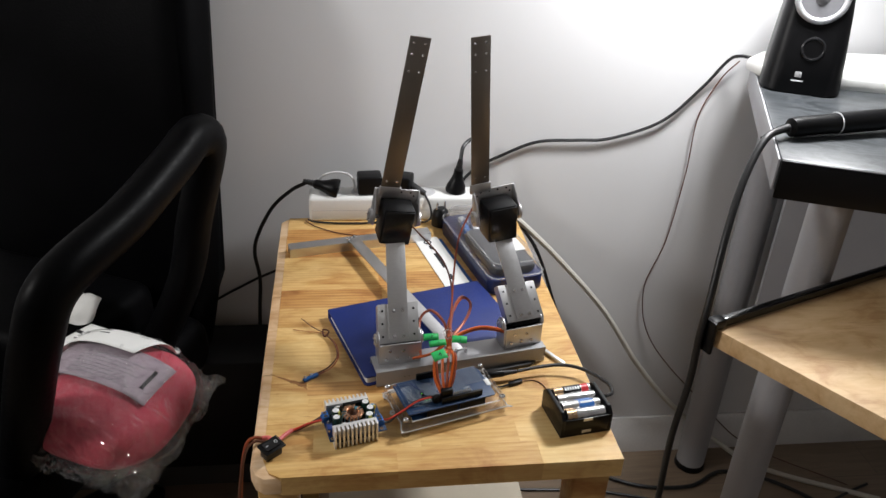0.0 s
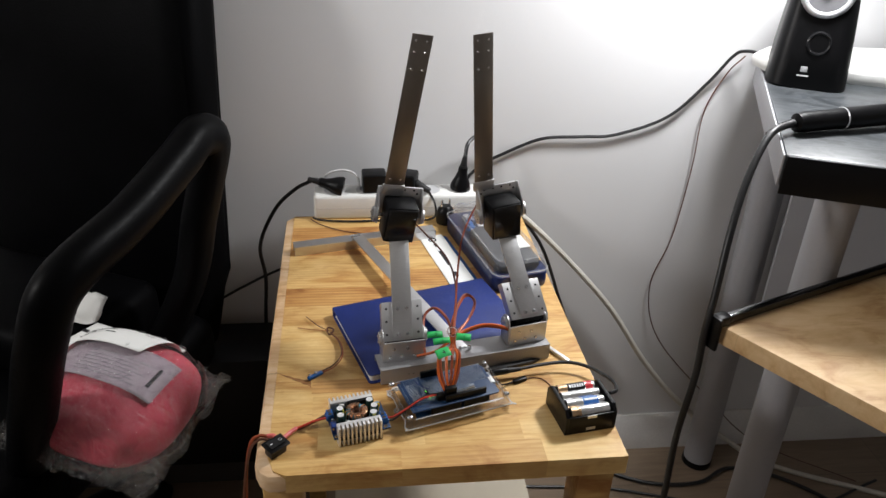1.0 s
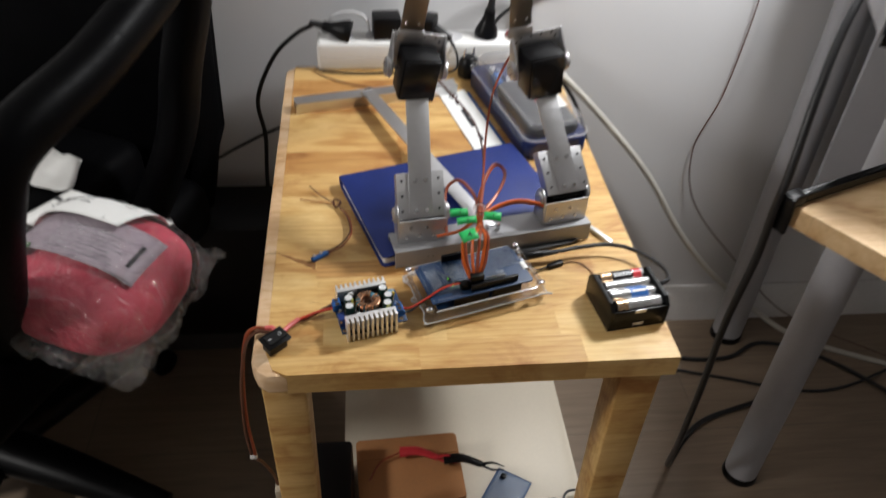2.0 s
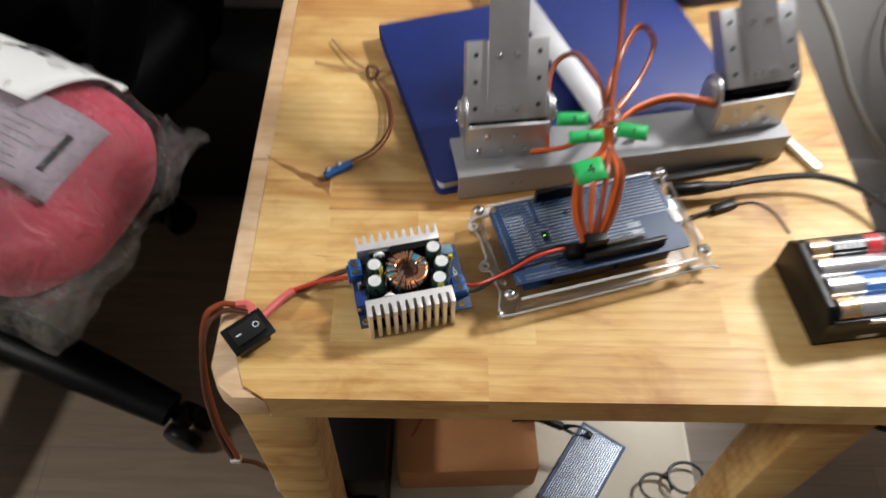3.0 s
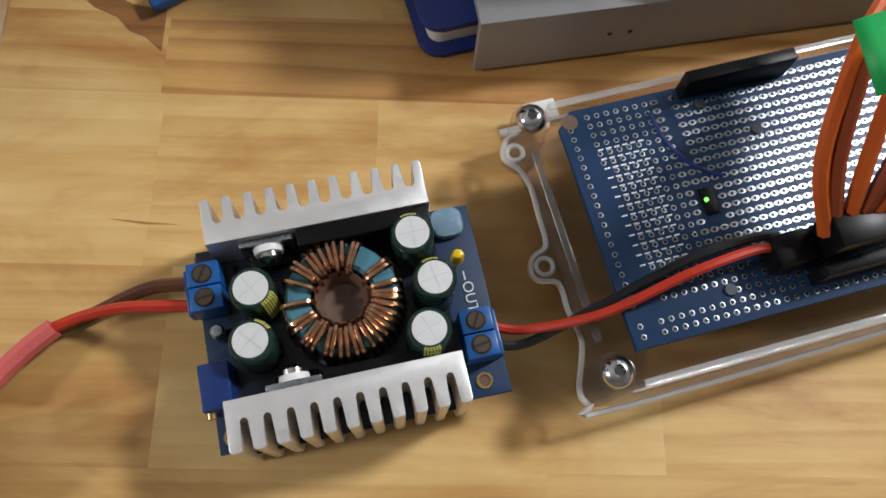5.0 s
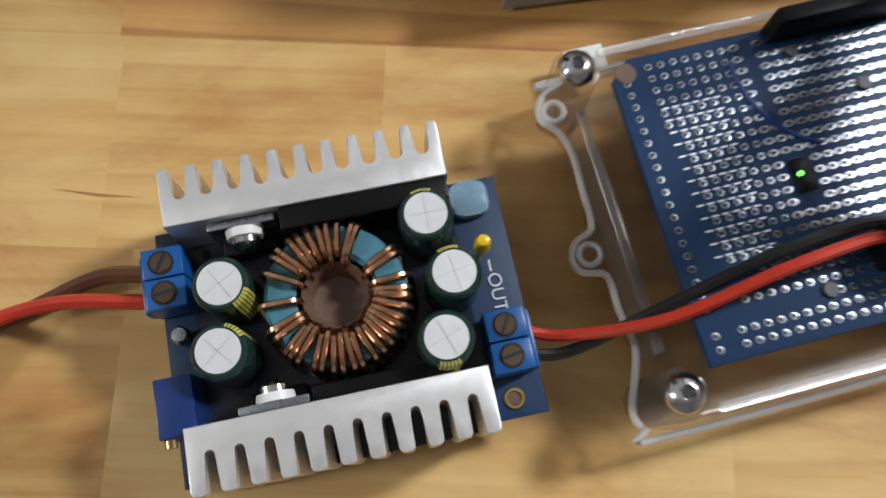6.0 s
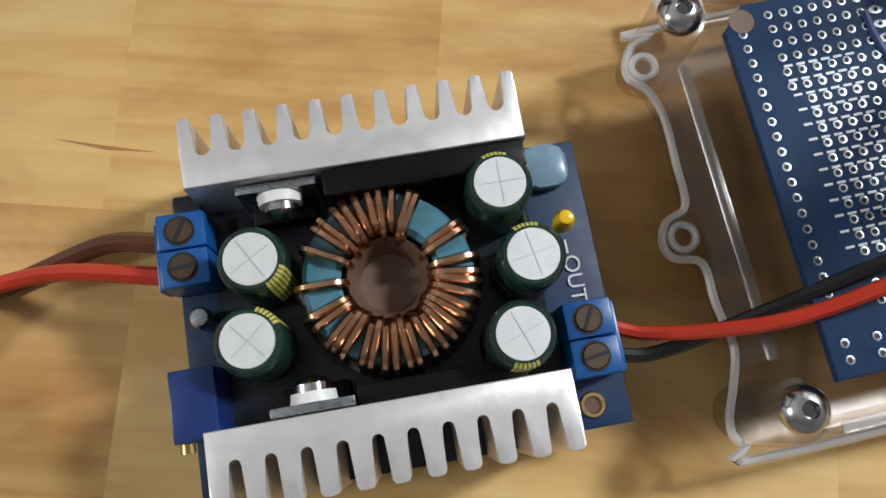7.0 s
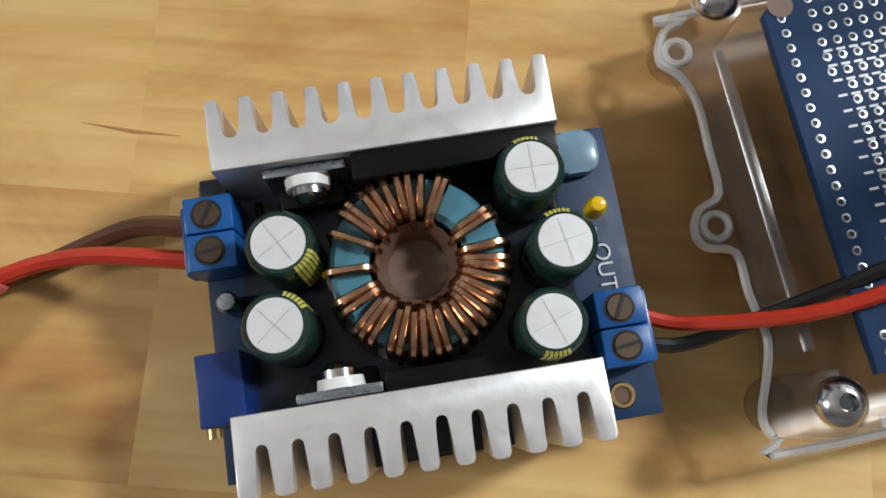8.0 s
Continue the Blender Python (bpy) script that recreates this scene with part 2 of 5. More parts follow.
RUST = plain("rust_insulation", (0.26, 0.05, 0.015), 0.38)
BROWN = plain("brown_insulation", (0.10, 0.035, 0.018), 0.4)
PINK_TUBE = plain("pink_shrink_tube", (0.65, 0.13, 0.12), 0.5)
CABLE_BLACK = plain("black_cable", (0.01, 0.01, 0.011), 0.42)
CABLE_WHITE = plain("white_cable", (0.62, 0.60, 0.54), 0.5)
GREEN_TAPE = plain("green_tape", (0.02, 0.42, 0.10), 0.5)
INK = plain("black_ink", (0.012, 0.012, 0.015), 0.6)
PINK = plain("pink_cloth", (0.55, 0.062, 0.10), 0.85, vary=0.2, scale=40, relief=0.4)
LAVENDER = plain("printed_insert", (0.40, 0.33, 0.38), 0.6)
LABEL_GREEN = plain("label_green", (0.05, 0.16, 0.03), 0.6)
# strong whitish haze: the case edge's bright highlight is put into the colour
EDGE_GLINT = film_sheet("acrylic_edge_glint", 0.7, 0.02, 0.08, 0.12)
ARM_BLACK = plain("arm_plastic", (0.0015, 0.0015, 0.0018), 0.42, relief=0.05)
ARM_BLACK.node_tree.nodes["Principled BSDF"].inputs["Specular IOR Level"].default_value = 0.05
ACRYLIC = film_sheet("clear_acrylic", 0.025, 0.02, 0.22, 0.012, 0.01, 0.14, (0.90, 0.88, 0.86))
# milky haze stands in for the highlights on clear plastic edges
EDGE_SHEEN = film_sheet("clear_edge_sheen", 0.26, 0.02, 0.1)
BLISTER = film_sheet("clear_blister", 0.045, 0.15, 0.08)
FILM = film_sheet("clear_film", 0.018, 1.0, 0.045, 0.06, 0.028, 0.35)
NAVY = plain("navy_plastic", (0.008, 0.018, 0.085), 0.3)
KRAFT = plain("kraft_paper", (0.42, 0.19, 0.07), 0.7, vary=0.15)
BATT_SILVER = plain("battery_silver", (0.72, 0.72, 0.72), 0.25, 0.9)
BATT_GOLD = plain("battery_copper", (0.62, 0.42, 0.25), 0.28, 0.9)
BATT_RED = plain("battery_red", (0.55, 0.03, 0.04), 0.35)
BATT_BLUE = plain("battery_blue", (0.03, 0.14, 0.45), 0.35)
CONE = plain("speaker_cone", (0.16, 0.16, 0.17), 0.4)
SILVER = plain("silver_plastic", (0.62, 0.63, 0.65), 0.3, 0.6)


# ---- mesh helpers ----
def part(name, bm, material, parent=None, label="", smooth=True):
    me = bpy.data.meshes.new(name)
    bmesh.ops.recalc_face_normals(bm, faces=bm.faces)
    bm.to_mesh(me)
    bm.free()
    me.materials.append(material)
    if smooth:
        for p in me.polygons:
            p.use_smooth = True
        me.set_sharp_from_angle(angle=radians(38))
    ob = new(name, me)
    if parent is not None:
        ob.parent = parent
    if label:
        ob["label"] = label
    return ob


def thing(name, m, label, category, group="", kind=""):
    ob = new(name)
    ob.empty_display_size = 0.02
    ob.matrix_basis = m
    return tagged(ob, label, category, group, kind)


def single(name, bm, material, label, category, m=None, group="", kind="", smooth=True):
    ob = part(name, bm, material, None, "", smooth)
    if m is not None:
        ob.matrix_basis = m
    return tagged(ob, label, category, group, kind)


def B():
    return bmesh.new()


def box(bm, x0, x1, y0, y1, z0, z1, r=0.0, m=None, seg=2):
    mat = Matrix.Translation(((x0 + x1) / 2, (y0 + y1) / 2, (z0 + z1) / 2)) @ Matrix.Diagonal((x1 - x0, y1 - y0, z1 - z0, 1))
    if m is not None:
        mat = m @ mat
    vs = bmesh.ops.create_cube(bm, size=1.0, matrix=mat)["verts"]
    if r:
        es = list({e for v in vs for e in v.link_edges})
        bmesh.ops.bevel(bm, geom=es, offset=r, segments=seg, affect="EDGES", profile=0.5)
    return bm


def axis_to(d):
    return Vector(d).to_track_quat("Z", "Y").to_matrix().to_4x4()


def cyl(bm, p, d, r, h, r2=None, seg=20, r_edge=0.0):
    """A cylinder or cone from p along d, h long."""
    m = Matrix.Translation(p) @ axis_to(d) @ Matrix.Translation((0, 0, h / 2))
    vs = bmesh.ops.create_cone(bm, cap_ends=True, segments=seg, radius1=r, radius2=r if r2 is None else r2, depth=h, matrix=m)["verts"]
    if r_edge:
        es = [e for e in {e for v in vs for e in v.link_edges} if any(len(f.verts) > 4 for f in e.link_faces)]
        bmesh.ops.bevel(bm, geom=es, offset=r_edge, segments=2, affect="EDGES", profile=0.5)
    return bm


def lathe(bm, prof, m=None, seg=28):
    """A turned body from (radius, height) pairs."""
    m = m or Matrix.Identity(4)
    rings = []
    for r, z in prof:
        rings.append([bm.verts.new(m @ Vector((r * math.cos(a), r * math.sin(a), z))) for a in (2 * math.pi * i / seg for i in range(seg))])
    for a, b in zip(rings, rings[1:]):
        for i in range(seg):
            bm.faces.new((a[i], a[(i + 1) % seg], b[(i + 1) % seg], b[i]))
    bm.faces.new(rings[0][::-1])
    bm.faces.new(rings[-1])
    return bm


def prism(bm, pts, z0, z1, m=None, r=0.0):
    """An outline in the plan, raised from z0 to z1."""
    m = m or Matrix.Identity(4)
    lo = [bm.verts.new(m @ Vector((x, y, z0))) for x, y in pts]
    hi = [bm.verts.new(m @ Vector((x, y, z1))) for x, y in pts]
    n = len(pts)
    fs = [bm.faces.new(lo[::-1]), bm.faces.new(hi)]
    for i in range(n):
        fs.append(bm.faces.new((lo[i], lo[(i + 1) % n], hi[(i + 1) % n], hi[i])))
    if r:
        es = list(set(fs[0].edges) | set(fs[1].edges))
        bmesh.ops.bevel(bm, geom=es, offset=r, segments=2, affect="EDGES", profile=0.5)
    return bm


def rounded(x0, x1, y0, y1, r, seg=6):
    out = []
    for cx, cy, a0 in ((x1 - r, y1 - r, 0), (x0 + r, y1 - r, 90), (x0 + r, y0 + r, 180), (x1 - r, y0 + r, 270)):
        for i in range(seg + 1):
            a = radians(a0 + 90 * i / seg)
            out.append((cx + r * math.cos(a), cy + r * math.sin(a)))
    return out


def smooth_path(pts, per=8, closed=False):
    p = [Vector(q) for q in pts]
    n = len(p)
    out = []
    for i in range(n if closed else n - 1):
        a = p[(i - 1) % n] if closed or i else p[0] * 2 - p[1]
        b, c = p[i], p[(i + 1) % n]
        d = p[(i + 2) % n] if closed or i + 2 < n else p[-1] * 2 - p[-2]
        for k in range(per):
            t = k / per
            out.append(0.5 * (2 * b + (c - a) * t + (2 * a - 5 * b + 4 * c - d) * t * t + (3 * b - a - 3 * c + d) * t ** 3))
    if not closed:
        out.append(p[-1])
    return out


def tube(bm, pts, r, seg=8, per=8, closed=False, flat=1.0, ends=None):
    """A round cable through the points; ends: the radius at the far end."""
    path = smooth_path(pts, per, closed) if per > 1 else [Vector(q) for q in pts]
    n = len(path)
    rings, side = [], None
    for i, q in enumerate(path):
        a, b = path[(i - 1) % n] if closed or i else q, path[(i + 1) % n] if closed or i < n - 1 else q
        d = (b - a).normalized()
        if side is None:
            side = d.cross(Vector((0, 0, 1)))
            if side.length < 0.1:
                side = d.cross(Vector((0, 1, 0)))
        side = (side - d * side.dot(d)).normalized()
        up = side.cross(d)
        rr = r if ends is None else r + (ends - r) * i / (n - 1)
        rings.append([bm.verts.new(q + side * (rr * math.cos(t)) + up * (rr * flat * math.sin(t))) for t in (2 * math.pi * k / seg for k in range(seg))])
    pairs = list(zip(rings, rings[1:])) + ([(rings[-1], rings[0])] if closed else [])
    for a, b in pairs:
        for k in range(seg):
            bm.faces.new((a[k], a[(k + 1) % seg], b[(k + 1) % seg], b[k]))
    if not closed:
        bm.faces.new(rings[0][::-1])
        bm.faces.new(rings[-1])
    return bm


def ring(bm, c, R, r, seg=24, sides=8, m=None):
    m = m or Matrix.Identity(4)
    pts = [m @ (Vector(c) + Vector((R * math.cos(2 * math.pi * i / seg), R * math.sin(2 * math.pi * i / seg), 0))) for i in range(seg)]
    return tube(bm, pts, r, sides, 1, True)


def plate(bm, p0, p1, width, thick, side):
    """A flat bar from p0 to p1, its width along side."""
    p0, p1 = Vector(p0), Vector(p1)
    d = (p1 - p0).normalized()
    s = Vector(side)
    s = (s - d * s.dot(d)).normalized()
    n = s.cross(d)
    m = Matrix((s, d, n)).transposed().to_4x4()
    m.translation = p0
    box(bm, -width / 2, width / 2, 0, (p1 - p0).length, -thick / 2, thick / 2, min(thick * 0.3, 0.001), m)
    return m, (p1 - p0).length


def letters(text, size, material, parent, m, name="lettering", depth=0.00008):
    cu = bpy.data.curves.new("lettering", "FONT")
    cu.body, cu.size, cu.align_x, cu.align_y, cu.extrude = text, size, "CENTER", "CENTER", depth
    tmp = bpy.data.objects.new("lettering", cu)
    scene.collection.objects.link(tmp)
    me = bpy.data.meshes.new_from_object(tmp.evaluated_get(bpy.context.evaluated_depsgraph_get()))
    bpy.data.objects.remove(tmp)
    me.materials.clear()
    me.materials.append(material)
    ob = new(name, me)
    ob.parent = parent
    ob.matrix_basis = m
    return ob


# ---- the room ----
def slab(name, a, b, material, label, category):
    bm = box(B(), a[0], b[0], a[1], b[1], a[2], b[2])
    return single(name, bm, material, label, category, kind="structure", smooth=False)


slab("floor", (-2.3, -2.1, -0.1), (2.1, 1.56, 0.0), FLOOR, "brown wood-look laminate floor with fine grain", "floor")
slab("wall_north", (-2.2, 1.46, 0.0), (2.0, 1.56, 2.5), WALL, "plain white painted wall behind the table", "wall")
slab("wall_west", (-2.3, -2.1, 0.0), (-2.2, 1.56, 2.5), WALL, "plain white painted side wall", "wall")
slab("wall_east", (2.0, -2.1, 0.0), (2.1, 1.56, 2.5), WALL, "plain white painted side wall", "wall")
slab("wall_south", (-2.2, -2.1, 0.0), (2.0, -2.0, 2.5), WALL, "plain white painted wall behind the camera", "wall")
slab("ceiling", (-2.3, -2.1, 2.5), (2.1, 1.56, 2.6), CEIL, "plain white ceiling", "ceiling")
bm = B()
prism(bm, [(0, 0), (0.014, 0), (0.014, 0.085), (0.006, 0.1), (0, 0.1)], -2.2, 2.0, Matrix(((0, 0, 1, 0), (-1, 0, 0, 1.459), (0, 1, 0, 0), (0, 0, 0, 1))))
single("baseboard", bm, SKIRT, "white painted skirting board along the wall", "baseboard", kind="structure")


# ---- the pine side table ----
def side_table():
    t = thing("side_table", pose(0.0405, 1.0595, 0, 0, 0, 0.6), "small lacquered pine side table with worn pale edges", "table")
    w, d = 0.2175, 0.3225
    # glued staves, front to back; joints and tones along each row
    rows = [-d, -0.2845, -0.2335, -0.1825, -0.156, -0.1315, -0.0805, -0.0295, 0.0215, 0.0725, 0.1235, 0.1745, 0.2255, 0.2765, d]
    laid = {0: ((-0.05, "y"), (0.12, "b")), 1: ((-0.147, "y"), (-0.02, "p"), (0.10, "y")), 2: ((-0.155, "p"), (-0.095, "y"), (0.03, "p"), (0.16, "y")),
            3: ((-0.1565, "y"), (0.055, "n"), (0.16, "y")), 4: ((-0.095, "p"), (0.02, "y"))}
    rnd = random.Random(11)
    left, right = -w + 0.014, w
    for k, (y0, y1) in enumerate(zip(rows, rows[1:])):
        cuts = list(laid.get(k, ()))
        if not cuts:
            x = left + rnd.uniform(0.08, 0.2)
            while x < right - 0.05:
                cuts.append((x, rnd.choice("yypyn")))
                x += rnd.uniform(0.12, 0.24)
        x0 = left
        for x1, tone in cuts + [(right, rnd.choice("yp"))]:
            pts = [(x0, y0), (x1, y0), (x1, y1), (x0, y1)]
            if k == 0 and x0 == left:
                pts = [(-w + 0.036, -d), (x1, -d), (x1, y1), (left, y1), (left, -d + 0.03), (-w + 0.022, -d + 0.008)]
            part("stave", prism(B(), pts, TOP - 0.027, TOP), {"y": PINE, "p": PINE_PALE, "b": PINE, "n": PINE_BROWN}[tone], t, "", False)
            x0 = x1
    # a spike knot that ends at a glue joint
    spike = [(-0.2055, -0.1345), (-0.200, -0.1380), (-0.192, -0.1425), (-0.186, -0.1448), (-0.180, -0.1488), (-0.174, -0.1502), (-0.168, -0.1535), (-0.158, -0.1550), (-0.158, -0.1690), (-0.163, -0.1645), (-0.168, -0.1625), (-0.172, -0.1580), (-0.179, -0.1550), (-0.184, -0.1505), (-0.193, -0.1450), (-0.199, -0.1405)]
    part("spike_knot", prism(B(), spike, TOP - 0.002, TOP + 0.00008), PINE_KNOT, t, "dark brown spike knot in the pine", False)
    part("crack", prism(B(), [(-0.166, -0.2205), (-0.156, -0.2212), (-0.147, -0.2218), (-0.156, -0.2220)], TOP - 0.002, TOP + 0.00008), PINE_KNOT, t, "short dark crack along the grain", False)
    edge = [(-w + 0.0138, d - 0.02), (-w + 0.017, d), (-w + 0.01, d - 0.002), (-w, d - 0.014), (-w, -d + 0.022), (-w + 0.006, -d + 0.008), (-w + 0.016, -d), (-w + 0.0355, -d), (-w + 0.0216, -d + 0.008), (-w + 0.0138, -d + 0.03)]
    part("edge_strip", prism(B(), edge, TOP - 0.0268, TOP - 0.0006, None, 0.004), PINE_EDGE, t, "worn pale rounded table edge")
    for sx, sy in ((-1, -1), (1, -1), (-1, 1), (1, 1)):
        x, y = sx * (w - 0.03), sy * (d - 0.034)
        bm = B()
        vs = bmesh.ops.create_cube(bm, size=1.0)["verts"]
        for v in vs:
            k = 0.046 if v.co.z > 0 else 0.036
            v.co = Vector((x + v.co.x * k, y + v.co.y * k, TOP - 0.0272 if v.co.z > 0 else 0.0))
        bmesh.ops.bevel(bm, geom=bm.edges[:], offset=0.004, segments=2, affect="EDGES", profile=0.5)
        part("leg", bm, PINE, t)
    return t


side_table()


# ---- the blue notebook ----
def notebook():
    # front-left corner of the cover and its turn
    t = thing("notebook", pose(-0.040, 0.889, TOP, 0, 0, 17.4), "dark blue hardcover notebook with white page edges", "book")
    L, D = 0.245, 0.170
    part("back_cover", prism(B(), rounded(0, L, 0, D, 0.006), 0.0, 0.002, None, 0.0006), BLUE_BOOK, t)
    part("page_block", prism(B(), rounded(0.003, L - 0.004, 0.004, D - 0.002, 0.004), 0.0021, 0.0129), PAGES, t, "white page edges")
    bm = prism(B(), rounded(0, L, 0, D, 0.005), 0.013, 0.015, None, 0.0006)
    part("front_cover", bm, BLUE_BOOK, t)
    bm = B()
    box(bm, 0.0, L, D - 0.0016, D + 0.0012, 0.0, 0.015, 0.001)
    part("spine", bm, BLUE_BOOK, t)


notebook()


# ---- the two-legged aluminium rig with servos ----
def screw(parent, p, d, r=0.0022, h=0.0018):
    bm = cyl(B(), p, d, r, h, r * 0.85, 10)
    q = Vector(p) + Vector(d).normalized() * (h + 0.00005)
    cyl(bm, q, d, r * 0.45, 0.0003, r * 0.3, 6)
    return part("screw", bm, STEEL, parent)


def rig():
    org = Vector((0.09, 0.93, TOP))
    t = thing("servo_rig", Matrix.Translation(org), "two-legged aluminium servo rig standing on a blue notebook", "robot")

    def L(x, y, z):
        return Vector((x, y, z)) - org

    # front angle bar: a top flange on the book and a front flange that hangs before it
    a, b = L(-0.026, 0.888, 0), L(0.208, 0.934, 0)
    d = (b - a).normalized()
    s = Vector((-d.y, d.x, 0))
    m = Matrix((d, s, Vector((0, 0, 1)))).transposed().to_4x4()
    m.translation = (a.x, a.y, 0)
    ln = (b - a).length
    bm = B()
    along = Matrix(((0, 0, 1, 0), (1, 0, 0, 0), (0, 1, 0, 0), (0, 0, 0, 1)))
    prism(bm, [(-0.002, 0.0015), (0, 0.0015), (0, 0.0222), (0.032, 0.0222), (0.032, 0.0155), (0.034, 0.0155), (0.034, 0.0242), (-0.002, 0.0242)], 0, ln, m @ along, 0.0003)
    rail = part("front_rail", bm, RAIL, t)
    for k in (0.018, 0.024):
        part("hole", cyl(B(), m @ Vector((k + 0.02, -0.00205, 0.012)), -s, 0.0007, 0.0002, None, 8), INK, rail)
    # rear channel and the spine between them
    a2, b2 = L(-0.156, 1.232, 0), L(0.085, 1.287, 0)
    d2 = (b2 - a2).normalized()
    s2 = Vector((-d2.y, d2.x, 0))
    m2 = Matrix((d2, s2, Vector((0, 0, 1)))).transposed().to_4x4()
    m2.translation = (a2.x, a2.y, 0)
    l2 = (b2 - a2).length
    bm = B()
    prism(bm, [(0, 0), (0.002, 0), (0.002, 0.014), (0.020, 0.014), (0.020, 0), (0.022, 0), (0.022, 0.016), (0, 0.016)], 0, l2, m2 @ along, 0.0003)
    rear = part("rear_rail", bm, ALU, t)
    for k in (0.10, 0.112, 0.106):
        screw(rear, m2 @ Vector((k, 0.010 + (k - 0.106) * 0.4, 0.0182)), (0, 0, 1), 0.0028, 0.003)
    p0, p1 = L(-0.052, 1.266, TOP + 0.0174), L(0.084, 0.928, TOP + 0.0256)
    bm = B()
    plate(bm, p0, p1, 0.020, 0.002, (1, 0.3, 0))
    part("spine_bar", bm, ALU, t)
    for k in (0.112, 0.126):
        screw(rail, m @ Vector((k, 0.012, 0.0262)), (0, 0, 1), 0.0026, 0.006)

    def limb(foot, hip, knee, shin0, shin1, turn):
        side = Vector((math.cos(turn), math.sin(turn), 0))
        fwd = Vector((-side.y, side.x, 0))
        # foot bracket: a bent plate with two ears on the rail
        fm = Matrix((side, fwd, Vector((0, 0, 1)))).transposed().to_4x4()
        fm.translation = foot
        bm = B()
        prism(bm, [(-0.002, 0), (0.026, 0), (0.026, 0.002), (0, 0.002), (0, 0.030), (-0.002, 0.030)], -0.027, 0.027, fm @ along, 0.0003)
        bracket = part("foot_bracket", bm, ALU_CAST, t)
        for sx in (-1, 1):
            bm = B()
            pts = [(0.0, 0.0), (0.024, 0.0), (0.024, 0.022)] + [(0.012 + 0.012 * math.cos(radians(q)), 0.030 + 0.012 * math.sin(radians(q))) for q in range(0, 181, 20)] + [(0.0, 0.02)]
            em = fm @ Matrix(((0, 0, 1, sx * 0.0275 - 0.001), (1, 0, 0, 0), (0, 1, 0, 0), (0, 0, 0, 1)))
            prism(bm, pts, 0, 0.002, em, 0.0004)
            ear = part("ear", bm, ALU_CAST, bracket)
            hub = cyl(B(), fm @ Vector((sx * 0.0287, 0.012, 0.030)), side * sx, 0.009, 0.003, None, 20, 0.0006)
            part("servo_horn", hub, ALU_CAST, bracket)
            for q in range(4):
                o = Vector((sx * 0.032, 0.012 + 0.0055 * math.cos(q * 1.57), 0.030 + 0.0055 * math.sin(q * 1.57)))
                screw(bracket, fm @ o, side * sx, 0.0014, 0.001)
        for x, z in ((-0.019, 0.008), (-0.004, 0.009), (0.012, 0.008), (0.004, 0.020), (-0.014, 0.021)):
            screw(bracket, fm @ Vector((x, -0.0021, z)), -fwd, 0.0023, 0.0016)
        part("foot_servo", box(B(), -0.0245, 0.0245, 0.003, 0.023, 0.003, 0.027, 0.0012, fm), BLACK, t, "black servo body")
        # hip servo under a bent cover plate
        up = (knee - hip).normalized()
        n = side.cross(up).normalized()
        if n.y > 0:
            n = -n
        hm = Matrix((side, up, side.cross(up))).transposed().to_4x4()
        hm.translation = hip
        k = 1 if side.cross(up).dot(n) > 0 else -1
        part("hip_servo", box(B(), -0.021, 0.021, -0.031, 0.022, *sorted((-0.024 * k, -0.0025 * k)), 0.0015, hm), BLACK, t, "black servo body")
        bm = B()
        prof = [(-0.027, 0.001 * k), (-0.027, -0.014 * k), (-0.025, -0.014 * k), (-0.025, -0.001 * k), (0.025, -0.001 * k), (0.025, -0.014 * k), (0.027, -0.014 * k), (0.027, 0.001 * k)]
        prism(bm, prof, -0.026, 0.026, hm @ Matrix(((1, 0, 0, 0), (0, 0, -1, 0), (0, 1, 0, 0), (0, 0, 0, 1))), 0.0003)
        cover = part("hip_plate", bm, ALU_CAST, t)
        for sx in (-1, 1):
            for y in (-0.017, 0.0, 0.017):
                part("hole", cyl(B(), hm @ Vector((sx * 0.021, y, 0.00102 * k)), n, 0.0016, 0.0002, None, 10), INK, cover)
        # link bar from hip to knee
        bm = B()
        plate(bm, hip - up * 0.022 + n * 0.0022, knee - up * 0.008 + n * 0.0022, 0.026, 0.002, side)
        link_bar = part("link_bar", bm, ALU, t)
        for sx in (-0.006, 0.006):
            for y in (-0.018, 0.016):
                screw(link_bar, hip + side * sx + up * y + n * 0.0033, n, 0.0026, 0.002)
        # knee servo with its forked bracket
        sd = (shin1 - shin0).normalized()
        ks = (side - sd * side.dot(sd)).normalized()
        kn = ks.cross(sd)
        km = Matrix((ks, sd, kn)).transposed().to_4x4()
        km.translation = knee
        part("knee_servo", box(B(), -0.021, 0.021, -0.032, 0.020, -0.002, 0.032, 0.002, km), BLACK, t, "black servo body")
        part("servo_back", box(B(), -0.0195, 0.0195, -0.0305, 0.0185, 0.0322, 0.0345, 0.001, km), BLACK_GLOSS, t, "smooth black servo end cover")
        bm = B()
        box(bm, -0.029, 0.029, -0.010, 0.033, -0.0050, -0.0030, 0.0006, km)
        fork = part("knee_bracket", bm, ALU_CAST, t, "bent aluminium fork around the servo")
        for x, y in ((-0.019, 0.029), (-0.006, 0.029), (0.006, 0.029), (0.019, 0.029), (-0.024, 0.024), (0.024, 0.024)):
            part("hole", cyl(B(), km @ Vector((x, y, -0.00298)), kn, 0.0015, 0.0002, None, 10), INK, fork)
